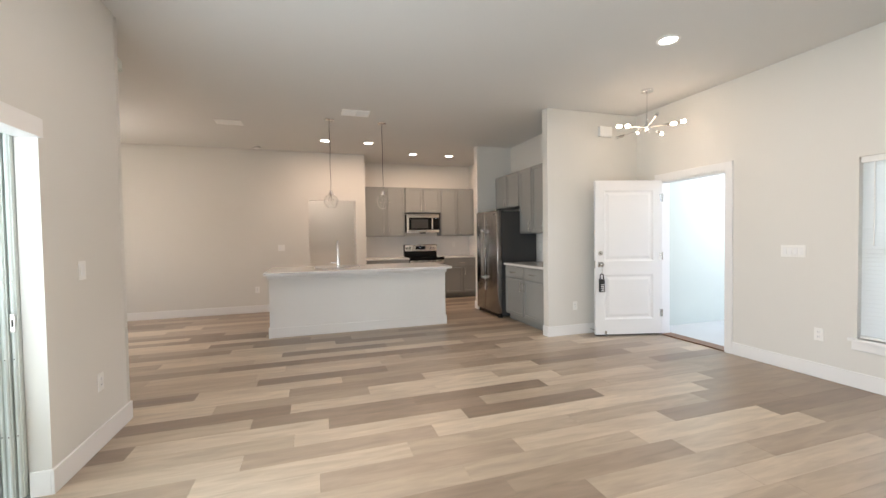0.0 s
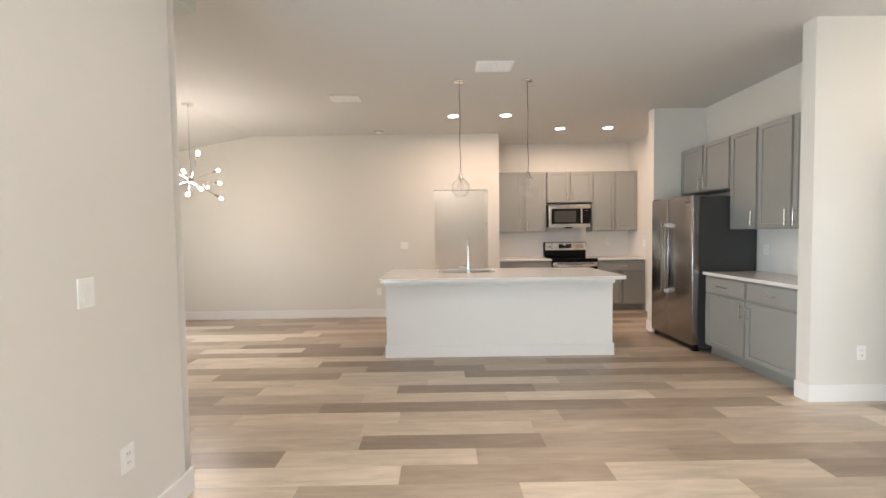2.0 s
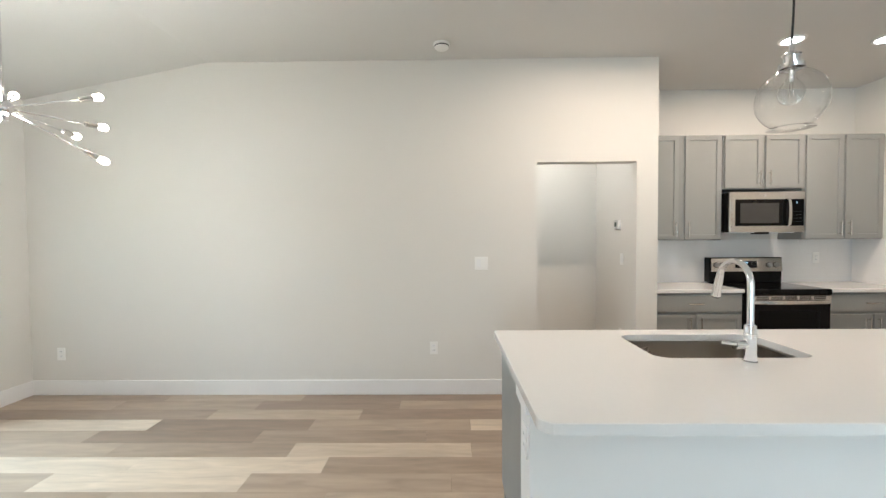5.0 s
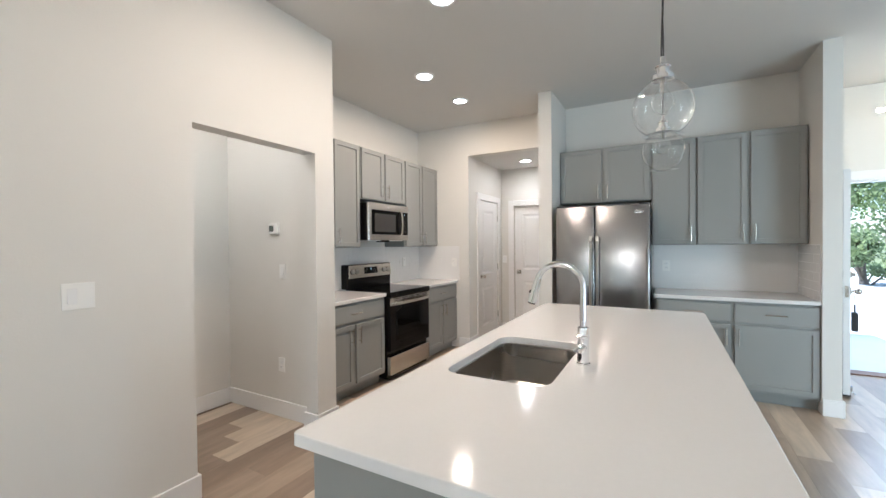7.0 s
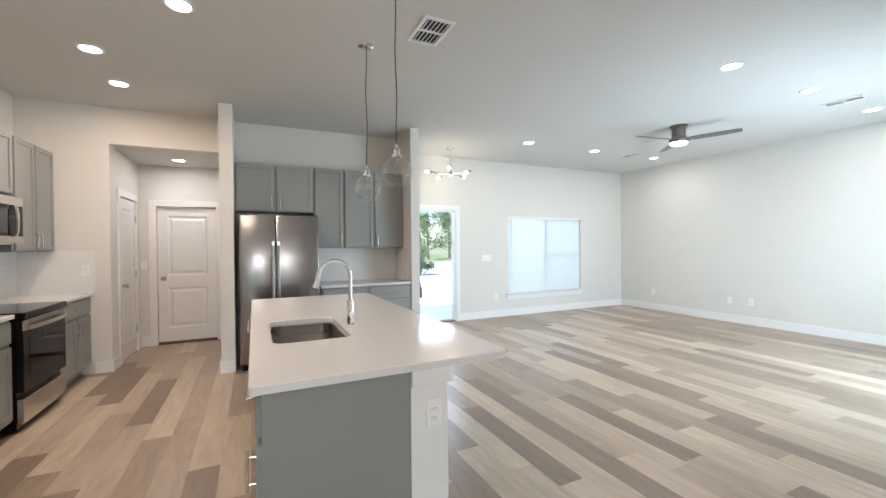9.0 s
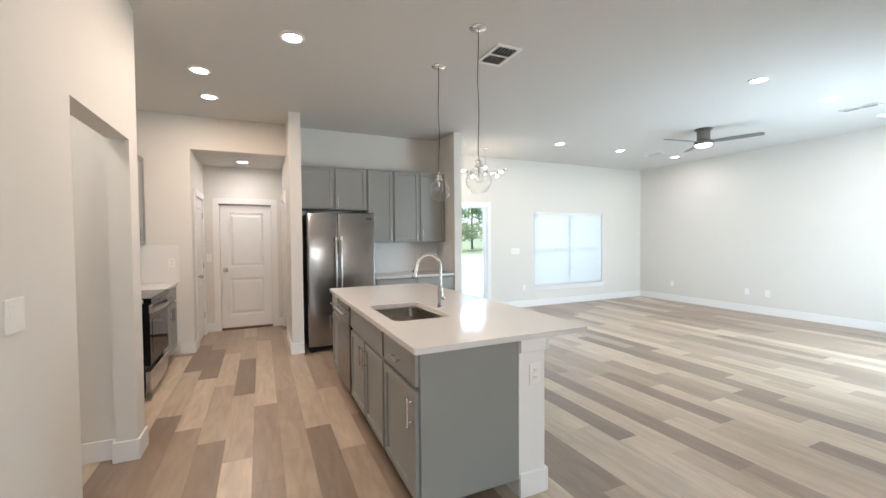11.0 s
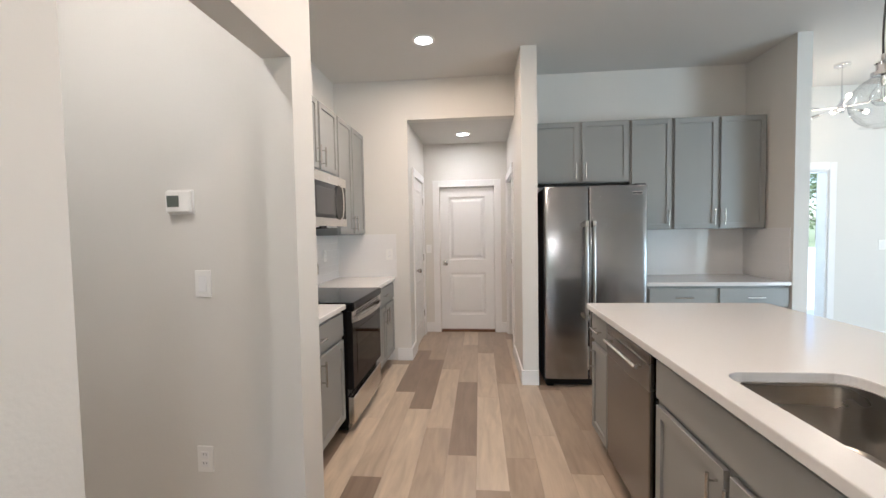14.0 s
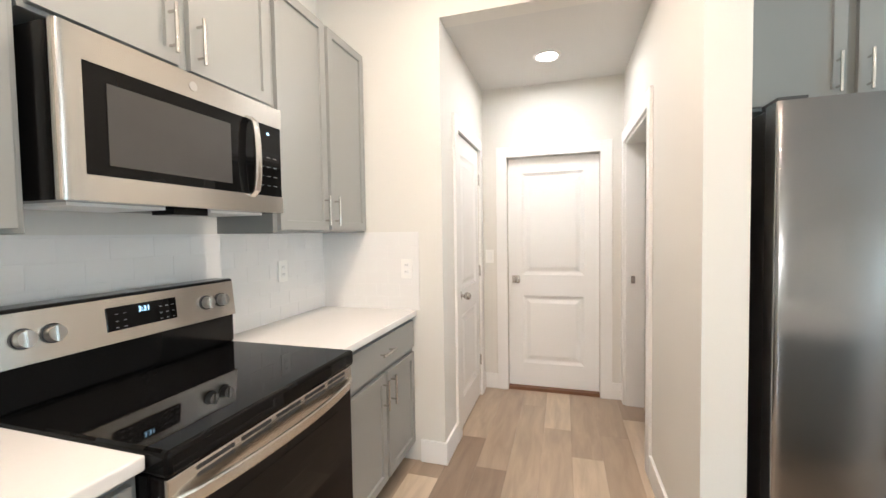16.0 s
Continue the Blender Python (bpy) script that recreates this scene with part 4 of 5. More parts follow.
# ---- lamps of the room ----
def downlight(x, y, z, watts, color=(1.0, 0.88, 0.74)):
    d = thing("recessed_light", pose(x, y, z), "lit round recessed LED downlight with white ring", "ceiling light", "recessed ceiling lights")
    bm = bmesh.new()
    lathe(bm, [(0.095, 0.0), (0.093, -0.006), (0.075, -0.012), (0.068, -0.006)], 28)
    part("trim_ring", bm, PLASTIC, d, smooth=True)
    bm = bmesh.new()
    lathe(bm, [(0.0, -0.005), (0.068, -0.005)], 28)
    part("lens", bm, LED, d, "glowing white lens")
    l = lamp("downlight_lamp", "AREA", pose(x, y, z - 0.016), watts, color)
    l.data.shape, l.data.size = "DISK", 0.13


KITCHEN_W, LIVING_W = 6.0, 3.6
for x, y in ((0.48, 8.06), (1.21, 8.06), (2.19, 8.80), (2.95, 8.80)):
    downlight(x, y, H, KITCHEN_W, (1.0, 0.725, 0.49))
for x in (0.25, 3.22):
    for y in (3.68, 2.28, 0.78):
        downlight(x, y, H, LIVING_W)
downlight(4.52, 8.54, HALL, 2.7)
# a downlight of the bedroom passage
downlight(0.25, 9.72, H, 6.8, (1.0, 0.86, 0.70))


def pendant(x, y):
    d = thing("pendant_light", pose(x, y, 1.772), "clear glass globe pendant on a black cord", "pendant light", "pendants over the island")
    bm = bmesh.new()
    lathe(bm, [(0.0, 1.258), (0.062, 1.258), (0.064, 1.24), (0.055, 1.232), (0.0, 1.23)], 24)
    part("canopy", bm, CHROME, d, "polished chrome ceiling canopy", smooth=True)
    bm = bmesh.new()
    tube(bm, [(0.004 * math.sin(i * 0.9), 0.003 * math.cos(i * 0.7), 0.27 + (1.233 - 0.27) * i / 14) for i in range(15)], 0.0035, 8)
    part("cord", bm, WIRE, d, "thin black cord", smooth=True)
    bm = bmesh.new()
    lathe(bm, [(0.0, 0.285), (0.008, 0.285), (0.008, 0.262), (0.018, 0.258), (0.026, 0.250), (0.022, 0.246), (0.022, 0.222), (0.036, 0.218), (0.036, 0.204), (0.02, 0.202), (0.0, 0.202)], 24)
    part("socket_cap", bm, CHROME, d, "stepped chrome cap", smooth=True)
    bm = bmesh.new()
    prof = []
    for i in range(0, 15):
        a = radians(20 + i * 9.6)
        prof.append((0.098 * math.sin(a), 0.105 + 0.100 * math.cos(a)))
    prof.append((0.066, 0.012))
    lathe(bm, prof, 36)
    g = part("shade", bm, THIN_GLASS, d, "clear glass globe open at the bottom", smooth=True)
    g.visible_shadow = False
    bm = bmesh.new()
    lathe(bm, [(0.0, 0.088), (0.015, 0.091), (0.028, 0.101), (0.036, 0.117), (0.037, 0.130), (0.032, 0.147), (0.021, 0.162), (0.014, 0.175), (0.013, 0.205)], 20)
    b = part("bulb", bm, THIN_GLASS, d, "unlit clear bulb", smooth=True)
    b.visible_shadow = False
    bm = bmesh.new()
    rod(bm, (0, 0, 0.165), (0, 0, 0.2), 0.006, 8, 0.008)
    for k in range(4):
        rod(bm, (0.008 * math.cos(k * 1.57), 0.008 * math.sin(k * 1.57), 0.115), (0.004 * math.cos(k * 1.57), 0.004 * math.sin(k * 1.57), 0.166), 0.0008, 5)
    part("filament", bm, NICKEL, b)


pendant(0.507, 6.80)
pendant(1.243, 6.80)


def chandelier(x, y, hub_z, top_z, arms, label, watts, tint=(1.0, 0.76, 0.50)):
    d = thing("chandelier", pose(x, y, hub_z), label, "chandelier")
    bm = bmesh.new()
    lathe(bm, [(0.0, top_z - hub_z), (0.065, top_z - hub_z), (0.065, top_z - hub_z - 0.02), (0.055, top_z - hub_z - 0.026), (0.0, top_z - hub_z - 0.026)], 24)
    part("canopy", bm, CHROME, d, smooth=True)
    bm = bmesh.new()
    rod(bm, (0, 0, 0.03), (0, 0, top_z - hub_z - 0.02), 0.006, 10)
    part("stem", bm, CHROME, d, smooth=True)
    bm = bmesh.new()
    ball(bm, (0, 0, 0), 0.042, 20)
    rod(bm, (0, 0, -0.06), (0, 0, 0.06), 0.02, 16)
    part("hub", bm, CHROME, d, "chrome centre hub", smooth=True)
    for az, el, length, lit in arms:
        v = Vector((math.cos(radians(el)) * math.cos(radians(az)), math.cos(radians(el)) * math.sin(radians(az)), math.sin(radians(el))))
        bm = bmesh.new()
        rod(bm, v * 0.03, v * (length - 0.1), 0.005, 10)
        a = part("arm", bm, CHROME, d, smooth=True)
        bm = bmesh.new()
        rod(bm, v * (length - 0.11), v * (length - 0.045), 0.014, 12, 0.016)
        part("socket", bm, NICKEL, a, "dark nickel socket", smooth=True)
        bm = bmesh.new()
        ball(bm, v * (length - 0.005), 0.021, 14)
        rod(bm, v * (length - 0.05), v * (length - 0.02), 0.013, 12, 0.02)
        part("bulb", bm, BULB if lit else THIN_GLASS, a, "lit warm bulb" if lit else "unlit clear bulb", smooth=True)
    l = lamp("chandelier_lamp", "POINT", pose(x, y, hub_z - 0.13), watts, tint)
    l.data.shadow_soft_size = 0.12


SPUTNIK = [(-145, 36, 0.48, 1), (-89, 12, 0.47, 1), (173, 2, 0.47, 1), (-145, -21, 0.45, 0), (132, 22, 0.47, 1), (-45, 38, 0.47, 1), (73, 24, 0.47, 1), (76, 3, 0.47, 1), (98, -3, 0.47, 1), (-45, -18, 0.47, 1), (-63, -27, 0.47, 1), (68, -24, 0.47, 1)]
chandelier(-2.79, 7.40, 2.08, H - 0.002, SPUTNIK, "chrome sputnik dining chandelier with lit bulbs", 22, (1.0, 0.90, 0.77))
chandelier(3.99, 4.69, 2.59, H, [(15 + i * 45, 6 if i % 2 else -6, 0.40 if i % 3 else 0.32, i not in (2, 5)) for i in range(8)], "low chrome starburst chandelier in the entrance", 2.4, (1.0, 0.78, 0.52))

# ceiling fan
fan = thing("ceiling_fan", pose(1.675, 2.32, H), "dark nickel three-blade flush ceiling fan", "ceiling fan")
FANM = mat("brushed_gunmetal", (0.20, 0.185, 0.17), 0.35, 0.9, scale=8, vary=0.05)
BLADE = mat("grey_blade", (0.16, 0.155, 0.15), 0.4, 0.2, scale=3, vary=0.1, stretch=(1, 8, 1))
bm = bmesh.new()
lathe(bm, [(0.0, 0.0), (0.115, 0.0), (0.115, -0.018), (0.088, -0.03), (0.085, -0.15), (0.10, -0.165), (0.118, -0.18), (0.122, -0.215), (0.11, -0.232), (0.0, -0.232)], 32)
part("motor_housing", bm, FANM, fan, "brushed dark nickel housing", smooth=True)
bm = bmesh.new()
lathe(bm, [(0.108, -0.232), (0.104, -0.248), (0.06, -0.262), (0.0, -0.266)], 32)
part("light_lens", bm, glow("fan_lens", (1.0, 0.93, 0.82), 9), fan, "glowing frosted lens", smooth=True)
for a in (-158, -38, 82):
    bm = bmesh.new()
    prof = [(0.10, 0.035), (0.20, 0.058), (0.45, 0.062), (0.68, 0.052), (0.71, 0.035)]
    top = [bm.verts.new((x, y, 0.006)) for x, y in prof] + [bm.verts.new((x, -y, 0.006)) for x, y in reversed(prof)]
    low = [bm.verts.new((v.co.x, v.co.y, 0.0)) for v in top]
    bm.faces.new(top), bm.faces.new(low[::-1])
    for i in range(len(top)):
        j = (i + 1) % len(top)
        bm.faces.new((top[i], low[i], low[j], top[j]))
    part("blade", bm, BLADE, fan, "grey fan blade", at=Matrix.Translation((0, 0, -0.195)) @ Matrix.Rotation(radians(a), 4, "Z") @ Matrix.Rotation(radians(-11), 4, "X"))
l = lamp("fan_lamp", "AREA", pose(1.675, 2.32, H - 0.272), 3, (1.0, 0.9, 0.78))
l.data.shape, l.data.size = "DISK", 0.18


# ---- ceiling fittings ----
def vent(x, y, w, d, n, label, dark=True, rz=0):
    v = thing("ceiling_vent", pose(x, y, H, 0, 0, rz), label, "vent")
    bm = bmesh.new()
    for r in ((-w / 2, w / 2, -d / 2, -d / 2 + 0.025), (-w / 2, w / 2, d / 2 - 0.025, d / 2), (-w / 2, -w / 2 + 0.025, -d / 2 + 0.025, d / 2 - 0.025), (w / 2 - 0.025, w / 2, -d / 2 + 0.025, d / 2 - 0.025), (-0.008, 0.008, -d / 2 + 0.025, d / 2 - 0.025)):
        box(bm, *r, -0.012, 0.0)
    part("frame", bm, PLASTIC, v)
    part("backing", boxes((-w / 2 + 0.025, w / 2 - 0.025, -d / 2 + 0.025, d / 2 - 0.025, -0.003, -0.001)), DARK if dark else PLASTIC, v)
    for s in (-1, 1):
        for i in range(n):
            yy = -d / 2 + 0.025 + (d - 0.05) * (i + 0.5) / n
            bm = boxes((-w / 4 + 0.010, w / 4 - 0.010, -0.009, 0.009, -0.0008, 0.0008))
            part("louvre", bm, PLASTIC, v, at=Matrix.Translation((s * w / 4, yy, -0.009)) @ Matrix.Rotation(radians(-35), 4, "X"))


vent(0.83, 6.41, 0.36, 0.24, 6, "white two-way ceiling air diffuser with dark louvres")
vent(-0.835, 7.28, 0.34, 0.22, 6, "white slatted ceiling air vent")
vent(3.2, 1.40, 0.36, 0.16, 4, "white ceiling air vent in the living room")
vent(0.25, 1.52, 0.36, 0.16, 4, "white ceiling air vent in the living room")

sm = thing("smoke_detector", pose(-0.665, 8.79, H), "round white ceiling smoke detector", "smoke detector")
bm = bmesh.new()
lathe(bm, [(0.0, 0.0), (0.068, 0.0), (0.068, -0.012), (0.060, -0.014), (0.058, -0.034), (0.045, -0.044), (0.0, -0.046)], 28)
part("housing", bm, PLASTIC, sm, smooth=True)
bm = bmesh.new()
lathe(bm, [(0.0595, -0.018), (0.0605, -0.020), (0.0605, -0.026), (0.0585, -0.028)], 28)
part("vent_ring", bm, DARK, sm)


# ---- switches, outlets and wall devices ----
def plate(name, m, gangs, label, kind):
    """A wall plate centred on m, facing local -y; kind: 'rocker', 'outlet' or 'blank' per gang."""
    d = thing(name, m, label, "switch" if "switch" in name else "outlet")
    w = 0.072 + 0.046 * (len(kind) - 1)
    bm = bmesh.new()
    box(bm, -w / 2, w / 2, -0.006, 0.0, -0.058, 0.058, 0.002)
    part("plate", bm, PLASTIC, d)
    for i, k in enumerate(kind):
        x = (i - (len(kind) - 1) / 2) * 0.046
        if k == "r":
            bm = bmesh.new()
            box(bm, x - 0.0165, x + 0.0165, -0.009, -0.005, -0.033, 0.033, 0.0015)
            for v in bm.verts:
                if v.co.y < -0.007:
                    v.co.y += 0.0025 * (v.co.z / 0.033)
            part("rocker", bm, DOOR_WHITE, d)
            part("gap", boxes((x - 0.018, x + 0.018, -0.0065, -0.0055, -0.0345, 0.0345)), GROUT, d)
        elif k == "o":
            for z in (-0.02, 0.02):
                bm = bmesh.new()
                box(bm, x - 0.0165, x + 0.0165, -0.008, -0.005, z - 0.014, z + 0.014, 0.0015)
                f = part("socket", bm, DOOR_WHITE, d)
                for sx in (-0.006, 0.006):
                    part("slot", boxes((x + sx - 0.001, x + sx + 0.001, -0.0084, -0.0078, z - 0.002, z + 0.007)), DARK, f)
    return d


def on_y(x, y, z):
    return pose(x, y, z)


def on_xneg(x, y, z):
    return pose(x, y, z, 0, 0, -90)


def on_xpos(x, y, z):
    return pose(x, y, z, 0, 0, 90)


def on_ypos(x, y, z):
    return pose(x, y, z, 0, 0, 180)


SW, OU = "white rocker light switch on the wall", "white duplex power outlet on the wall"
plate("light_switch", on_y(-0.325, YD, 1.195), 2, "white two-gang light switch on the blank wall", "rb")
plate("power_outlet", on_y(-0.76, YD, 0.425), 1, OU, "o")
plate("power_outlet", on_y(-4.2, YD, 0.38), 1, OU, "o")
plate("light_switch", on_xneg(1.14, 9.535, 1.20), 1, "white rocker switch in the bedroom passage", "r")
plate("power_outlet", on_xneg(1.14, 9.56, 0.43), 1, OU, "o")
plate("light_switch", on_xpos(XW, 3.975, 1.176), 1, "white rocker switch beside the patio door", "r")
plate("power_outlet", on_xpos(XW, 4.14, 0.425), 1, OU, "o")
plate("light_switch", on_xneg(XE, 3.59, 1.16), 4, "white multi-gang light switch by the front door", "rrrr")
plate("power_outlet", on_xneg(XE, 3.376, 0.40), 1, OU, "o")
for x in (3.84, 2.33, 1.99):
    plate("power_outlet", on_ypos(x, YS, 0.385), 1, OU, "o")
plate("power_outlet", on_y(3.62, 5.56, 0.39), 1, OU, "o")
plate("light_switch", on_xneg(5.06, 9.055, 1.165), 1, "white rocker switch beside the hall door", "r")
plate("power_outlet", on_y(3.41, 9.90, 1.18), 1, "white outlet set in the tiled backsplash", "o")
plate("power_outlet", on_xneg(XK - 0.009, 9.33, 1.165), 1, "white outlet set in the tiled backsplash", "o")
plate("power_outlet", pose(IX0 - 0.002, 6.93, 0.68, 0, 0, -90), 1, "white outlet on the island end", "o")
plate("power_outlet", on_xneg(XF - 0.009, 6.78, 1.16), 1, "white outlet set in the tiled backsplash", "o")

th = thing("thermostat", on_xneg(1.14, 9.62, 1.55), "white digital thermostat with grey display", "thermostat")
bm = bmesh.new()
box(bm, -0.06, 0.06, -0.006, 0.0, -0.052, 0.052, 0.003)
part("backplate", bm, PLASTIC, th)
bm = bmesh.new()
box(bm, -0.055, 0.055, -0.026, -0.006, -0.045, 0.045, 0.006)
part("housing", bm, PLASTIC, th)
part("display", boxes((-0.045, 0.008, -0.0275, -0.0255, -0.022, 0.026)), mat("lcd_grey", (0.10, 0.115, 0.10), 0.2), th, "dark grey display")

ch = thing("door_chime", on_y(4.11, 5.56, 2.76), "white door chime box high on the wall", "door chime")
bm = bmesh.new()
box(bm, -0.105, 0.105, -0.045, 0.0, -0.07, 0.07, 0.012)
part("cover", bm, PLASTIC, ch, smooth=True)

# key lockbox on the front door handle
lb = thing("key_lockbox", fd.matrix_world, "black keypad lockbox hanging from the door knob", "lockbox")
SIDE = 1   # the leaf's room side
lb.matrix_world = fd.matrix_world @ pose(0.83, SIDE * 0.052, 0.90 - 0.02, 0, 0, 180)
bm = bmesh.new()
box(bm, -0.034, 0.034, -0.022, 0.022, -0.31, -0.14, 0.008)
part("body", bm, RUBBER, lb, "black rubber covered body", smooth=True)
bm = bmesh.new()
tube(bm, [(-0.022, 0, -0.15), (-0.022, 0, -0.10)] + [(-0.022 * math.cos(radians(a)), 0, -0.09 + 0.02 * math.sin(radians(a))) for a in (30, 90, 150)] + [(0.022, 0, -0.10), (0.022, 0, -0.15)], 0.006, 8)
part("shackle", bm, RUBBER, lb, smooth=True)
bm = bmesh.new()
tube(bm, [(0, 0, -0.07), (0.006, 0, -0.02), (0, 0, 0.015)], 0.003, 6)
part("cord", bm, NICKEL, lb)
for i in range(4):
    for j in range(3):
        part("key", boxes((-0.021 + j * 0.0155, -0.010 + j * 0.0155, -0.0245, -0.0215, -0.295 + i * 0.026, -0.281 + i * 0.026)), PLASTIC, lb)

# spring door stop on the skirting and a floor stop under the leaf
ds = thing("door_stop", on_y(3.86, 5.545, 0.06), "small spring door stop on the skirting", "door stop")
bm = bmesh.new()
rod(bm, (0, 0, 0), (0, -0.065, 0), 0.006, 10)
rod(bm, (0, -0.065, 0), (0, -0.08, 0), 0.009, 12)
part("spring", bm, NICKEL, ds, smooth=True)
ds2 = thing("door_holder", fd.matrix_world @ pose(0.77, 0.03, -0.025), "small metal kick-down door holder", "door stop")
bm = bmesh.new()
box(bm, -0.012, 0.012, -0.006, 0.012, 0.03, 0.075, 0.002)
rod(bm, (0, 0.006, 0.03), (0.0, 0.03, 0.004), 0.006, 8)
part("foot", bm, NICKEL, ds2)


# ---- patio door panels, stacked open ----
for i in range(5):
    x = -1.217 - i * 0.032
    y0 = 3.585 - (0.01 if i % 2 else 0.0)
    p = thing("sliding_door", pose(x, y0, 0.0), "white aluminium glass patio panel slid open", "patio door", "stacked patio door panels", kind="thing")
    bm = bmesh.new()
    for r in ((0, 0.07, 0.02, 1.93), (0.93, 1.0, 0.02, 1.93), (0.07, 0.93, 0.02, 0.10), (0.07, 0.93, 1.86, 1.93)):
        box(bm, -0.013, 0.013, r[0], r[1], r[2], r[3])
    rod(bm, (0.0, 0.001, 0.02), (0.0, 0.001, 1.93), 0.009, 10)
    part("frame", bm, ALU, p)
    g = part("pane", boxes((-0.003, 0.003, 0.07, 0.93, 0.10, 1.86)), PANE, p)
    g.visible_shadow = False
    for z in (0.35, 0.75, 1.15, 1.75):
        bm = bmesh.new()
        rod(bm, (0.0, -0.009, z), (0.0, -0.0115, z), 0.004, 8)
        part("screw", bm, NICKEL, p)
    if i == 0:
        bm = bmesh.new()
        box(bm, -0.010, 0.010, -0.014, -0.008, 0.89, 0.985, 0.002)
        lk = part("latch", bm, NICKEL, p, "steel latch plate")
        part("latch_hole", boxes((-0.004, 0.004, -0.0148, -0.0138, 0.92, 0.955)), DARK, lk)
solid("track", boxes((-1.42, -1.20, SL_Y0, 4.4, -0.019, 0.004)), ALU, "white aluminium patio door track", "trim")
solid("track_head", boxes((-1.42, -1.20, SL_Y0, 4.4, SL_Z - 0.07, SL_Z + 0.02)), ALU, "white aluminium patio door head track", "trim")

# ---- covered patio ----
solid("patio_floor", boxes((-4.9, -1.42, -1.5, 4.98, -0.12, -0.02)), CONCRETE, "smooth light grey concrete patio slab", "floor")
solid("patio_wall", boxes((-4.9, -1.68, 4.98, 4.998, -0.02, 2.76)), STUCCO, "white stucco patio wall", "wall")
# unseen wall, added to keep the southern sky light off the patio door jamb
solid("patio_shade_wall", boxes((-4.9, -1.42, -1.6, -1.5, -0.02, 2.76)), STUCCO, "unseen white stucco wall added to shade the patio's south end", "wall")
solid("patio_ceiling", boxes((-5.2, -1.22, -1.6, 4.97, 2.76, 2.85)), STUCCO, "white patio ceiling", "ceiling")

# ---- porch ----
solid("porch_floor", boxes((XE + 0.14, 7.0, 2.2, 5.55, -0.16, -0.02)), CONCRETE, "pale concrete porch slab", "floor")
solid("porch_wall", boxes((XE + 0.14, 8.2, 5.55, 5.69, -0.1, 3.1)), STUCCO, "white stucco porch side wall", "wall")
solid("porch_ceiling", boxes((XE + 0.14, 7.0, 2.2, 5.55, 2.62, 2.72)), STUCCO, "white porch ceiling", "ceiling")

# ---- outdoors ----
solid("ground", boxes((-400, 400, -400, 400, -0.6, -0.14)), GRASS, "mown green lawn", "lawn")
solid("driveway", boxes((7.0, 30.0, -14.0, 9.5, -0.2, -0.128)), CONCRETE, "sunlit pale concrete driveway", "driveway")


def tree(name, m, height, spread, trunk_h, seed, leaves, label, leaf=0.16):
    r = random.Random(seed)
    d = thing(name, m, label, "tree", kind="thing")
    bm = bmesh.new()
    rod(bm, (0, 0, -0.2), (0.08, 0.05, trunk_h), 0.16, 10, 0.10)
    rod(bm, (0.08, 0.05, trunk_h), (0.0, 0.1, height * 0.92), 0.10, 8, 0.03)
    clumps = []
    for i in range(16):
        a, z = r.uniform(0, 6.283), r.uniform(trunk_h, height)
        out = spread * r.uniform(0.35, 1.0) * (1.05 - 0.6 * (z - trunk_h) / max(0.1, height - trunk_h))
        tip = Vector((out * math.cos(a), out * math.sin(a), z + 0.25))
        rod(bm, (0.05, 0.06, z - 0.5), tip, 0.045, 6, 0.012)
        clumps += [(tip, spread * r.uniform(0.22, 0.42)), (tip * 0.6 + Vector((0, 0, z * 0.4)), spread * r.uniform(0.2, 0.35))]
    part("trunk", bm, BARK, d)
    verts, faces = [], []
    for k in range(leaves):
        c, s = clumps[k % len(clumps)]
        p = c + Vector((r.gauss(0, 0.5), r.gauss(0, 0.5), r.gauss(0, 0.4))) * s
        u = Vector((r.uniform(-1, 1), r.uniform(-1, 1), r.uniform(-1, 1))).normalized() * leaf
        w = u.cross(Vector((r.uniform(-1, 1), r.uniform(-1, 1), r.uniform(-1, 1)))).normalized() * leaf * 0.55
        n = len(verts)
        verts += [p - u, p + w, p + u, p - w]
        faces.append((n, n + 1, n + 2, n + 3))
    me = bpy.data.meshes.new("crown")
    me.from_pydata([tuple(v) for v in verts], [], faces)
    me.materials.append(LEAF)
    c = new("crown", me)
    c.parent = d
    return d


oak = tree("tree", pose(38, -9.5, -0.14), 6.5, 2.6, 1.2, 3, 1500, "leafy green broadleaf tree on the lawn")
pine = tree("tree", pose(-20, 20.5, -0.14), 13.0, 1.7, 6.0, 8, 3600, "tall slender pine tree on the lawn", 0.2)
bush = tree("shrub", pose(17.4, -0.2, -0.14), 1.6, 0.9, 0.2, 12, 2600, "low green garden shrub", 0.07)
for i, (x, y, s) in enumerate(((41, -13.5, 1.1), (44, 1.5, 1.2), (46, -18, 1.3), (40, -19, 1.0), (48, -7.5, 1.4), (52, -1.0, 1.4), (45, -27, 1.2), (56, -13, 1.5), (52, -24, 1.5), (50, 9, 1.3))):
    copy_thing(oak, pose(x, y, -0.14, 0, 0, 50 * i) @ Matrix.Scale(s, 4))
for i, (x, y, s) in enumerate(((-22, 23.2, 1.0), (-25, 24, 1.1), (-26, 27.5, 0.9), (-30, 28, 1.2), (-24, 21.5, 1.05), (-33, 33, 1.2), (-29, 31.5, 1.1), (-36, 32, 1.2))):
    copy_thing(pine, pose(x, y, -0.14, 0, 0, 70 * i) @ Matrix.Scale(s, 4))
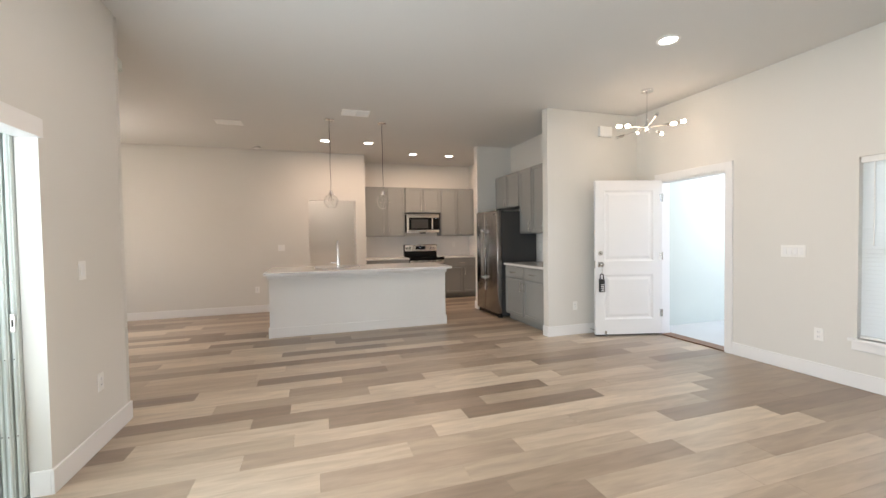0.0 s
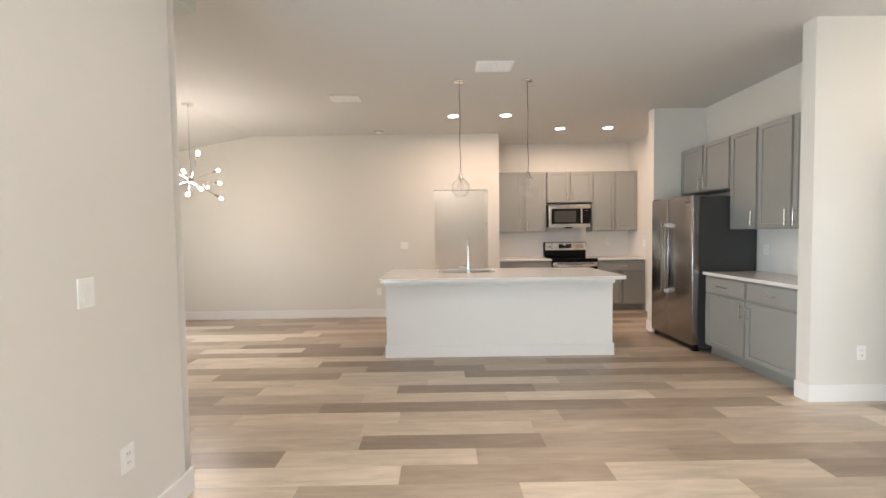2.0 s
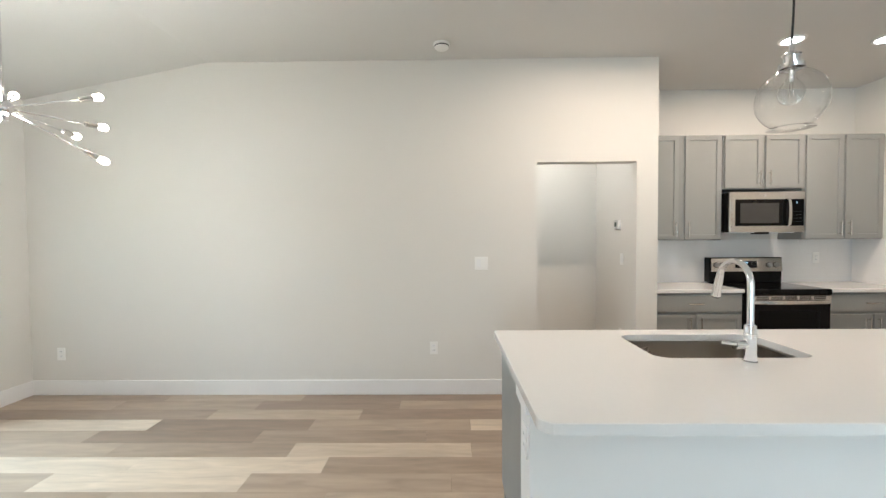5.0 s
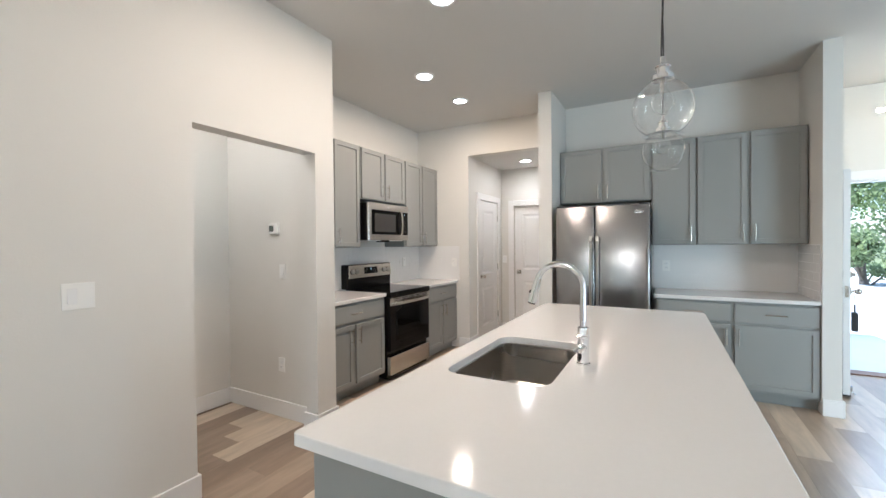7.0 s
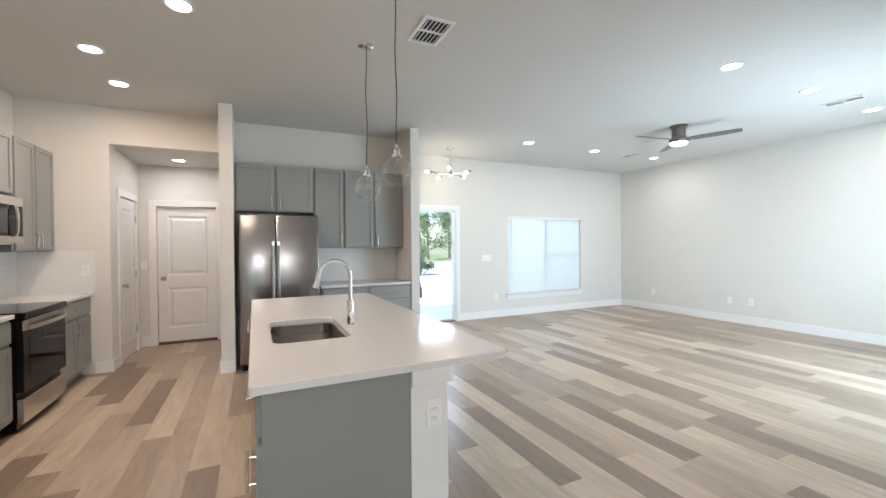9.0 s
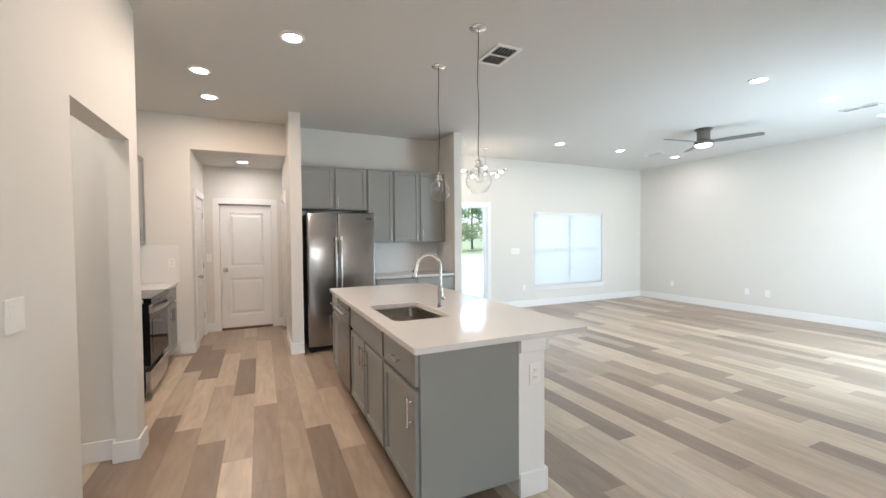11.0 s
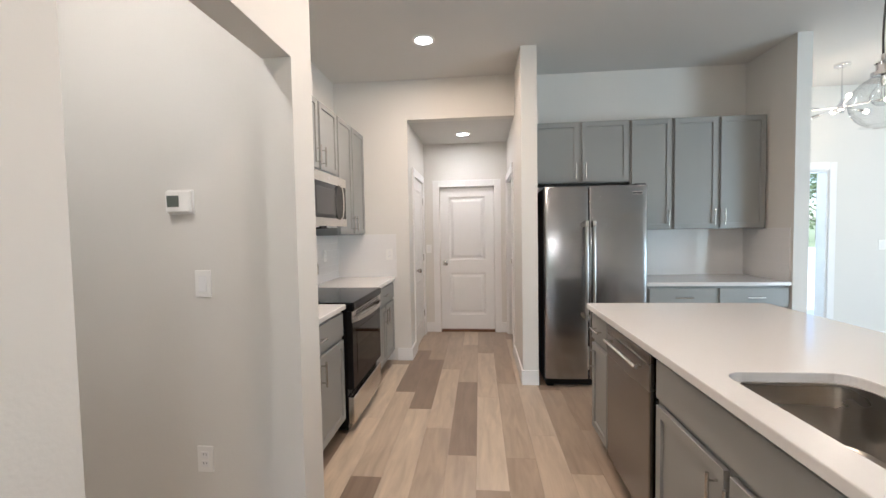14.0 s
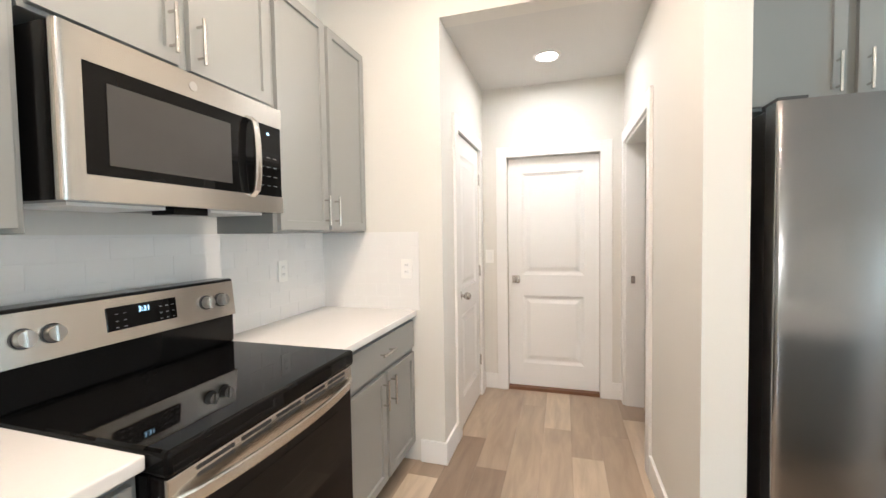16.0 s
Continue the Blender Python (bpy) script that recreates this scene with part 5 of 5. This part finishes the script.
for i, (x, y, s) in enumerate(((18.4, 0.6, 1.1), (34.2, -6.4, 1.0), (-22, 21.3, 0.9), (-24, 24.0, 1.2), (-26, 22.8, 1.3), (-28, 27.5, 1.5))):
    copy_thing(bush, pose(x, y, -0.14, 0, 0, 40 * i) @ Matrix.Scale(s, 4))


# ---- tiled backsplash ----
TW, TH, TJ = 0.152, 0.0765, 0.0012
tile_meshes = {}
tile_rnd = random.Random(7)


def tile_mesh(w, h):
    key = (round(w, 4), round(h, 4))
    if key not in tile_meshes:
        bm = bmesh.new()
        box(bm, 0, w, -0.0075, 0, 0, h)
        for v in bm.verts:
            if v.co.y < -0.004:
                v.co.x += 0.0014 if v.co.x < w / 2 else -0.0014
                v.co.z += 0.0014 if v.co.z < h / 2 else -0.0014
        tile_meshes[key] = mesh_of(bm, "tile", TILE)
    return tile_meshes[key]


def tiling(m, w, z0, z1, label):
    d = thing("backsplash", m, label, "backsplash", kind="structure")
    part("grout", boxes((0, w, -0.0066, 0, z0, z1)), GROUT, d)
    row, z = 0, z0 + 0.001
    while z < z1 - 0.01:
        h = min(TH - TJ, z1 - z)
        x = -TW / 2 if row % 2 else 0.0
        while x < w - 0.004:
            a, b = max(x, 0), min(x + TW - TJ, w)
            if b - a > 0.008:
                t = new("tile", tile_mesh(b - a, h))
                t.parent = d
                t.matrix_basis = pose(a, 0, z, tile_rnd.uniform(-0.22, 0.22), 0, tile_rnd.uniform(-0.22, 0.22))
            x += TW
        z += TH
        row += 1


TL = "glossy white subway tile backsplash"
tiling(pose(1.26, YR, 0), XK - 1.26, 0.918, UZ0, TL)
tiling(pose(XK, YR, 0, 0, 0, -90), YR - 9.255, 0.918, UZ0, TL)
tiling(pose(XF, 6.90, 0, 0, 0, -90), 6.90 - 5.68, 0.918, UZ0, TL)
tiling(pose(XF, 5.68, 0, 0, 0, 180), XF - 3.24, 0.918, UZ0, TL)

# ---- floor planks ----
PW, PL, PG = 0.181, 1.22, 0.0009
plank_meshes = {}


def plank_mesh(n, material):
    key = (n, material.name)
    if key not in plank_meshes:
        bm = bmesh.new()
        box(bm, 0, n, 0, PW - PG, -0.004, 0)
        plank_meshes[key] = mesh_of(bm, "plank", material)
    return plank_meshes[key]


# how the floor was laid: one joint of a row, and the print of the seven planks from three lengths before it (dark, mid, light)
LAID = {11: (0.45, "....DL."), 17: (1.07, "...ML.."), 18: (0.27, "..LML.."), 19: (0.82, ".MLM..."), 20: (1.04, ".LMLLM."), 21: (0.11, "..MLDL."),
           22: (0.34, ".DLDM.."), 23: (1.02, ".MDDLM."), 24: (0.06, "...LLM."), 25: (0.7, ".LML..."), 26: (0.03, "...ML.."), 27: (0.49, ".DLM..."),
           29: (0.925, ".ML...."), 30: (1.17, "MLMML.."), 31: (0.52, ".MDDM.."), 32: (0.83, "DMLLM.."), 33: (1.1, ".LDML.."), 34: (0.14, ".LLLM.."),
           35: (0.5, "LDLD..."), 36: (0.72, "..DM..."), 37: (0.19, "LLDMDM."), 39: (0.82, "MD....."), 40: (1.05, "LD....."), 41: (0.23, "MD....."),
           44: (1.03, "..DLL.."), 46: (0.43, "...MLLM"), 47: (0.76, "...MD.."), 48: (1.1, "...MLM."), 49: (0.18, "....LD."), 50: (0.51, "...DLD."),
           51: (0.01, "....LL.")}
PRINT = {"D": PLANK_DARK, "M": PLANK_MID, "L": PLANK_LIGHT}
rnd = random.Random(11)
rest = bmesh.new()
count = 0
for r in range(int((10.25 - YS) / PW) + 1):
    y = YS - 0.087 + r * PW
    xmax = 5.15 if y > 7.6 else XE
    xmin = XD if y > 4.88 else -1.68 if y > 4.3 else -1.20
    joint, prints = LAID.get(r, (rnd.uniform(0, PL), "......."))
    for k in range(-7, 5):
        a, b = max(joint + k * PL, xmin), min(joint + (k + 1) * PL - PG, xmax)
        tone = prints[k + 3] if -3 <= k < 4 else "."
        material = PRINT.get(tone) or rnd.choice((PLANK_DARK, PLANK_MID, PLANK_MID, PLANK_MID, PLANK_LIGHT))
        if b - a < 0.02:
            continue
        if y > 2.0 and y < 9.3 and b > -2.4 and a < 4.2 and count < 300 and (r in LAID or count < 250):
            t = new("plank", plank_mesh(round(b - a, 3), material))
            t.parent = FLOOR
            t.location = (a, y, 0)
            count += 1
        else:
            box(rest, a, b, max(y, YS), min(y + PW - PG, 10.25), -0.004, 0)
tagged(part("planks", rest, PLANK, FLOOR, "grey-brown wood-look planks"), kind="stuff")
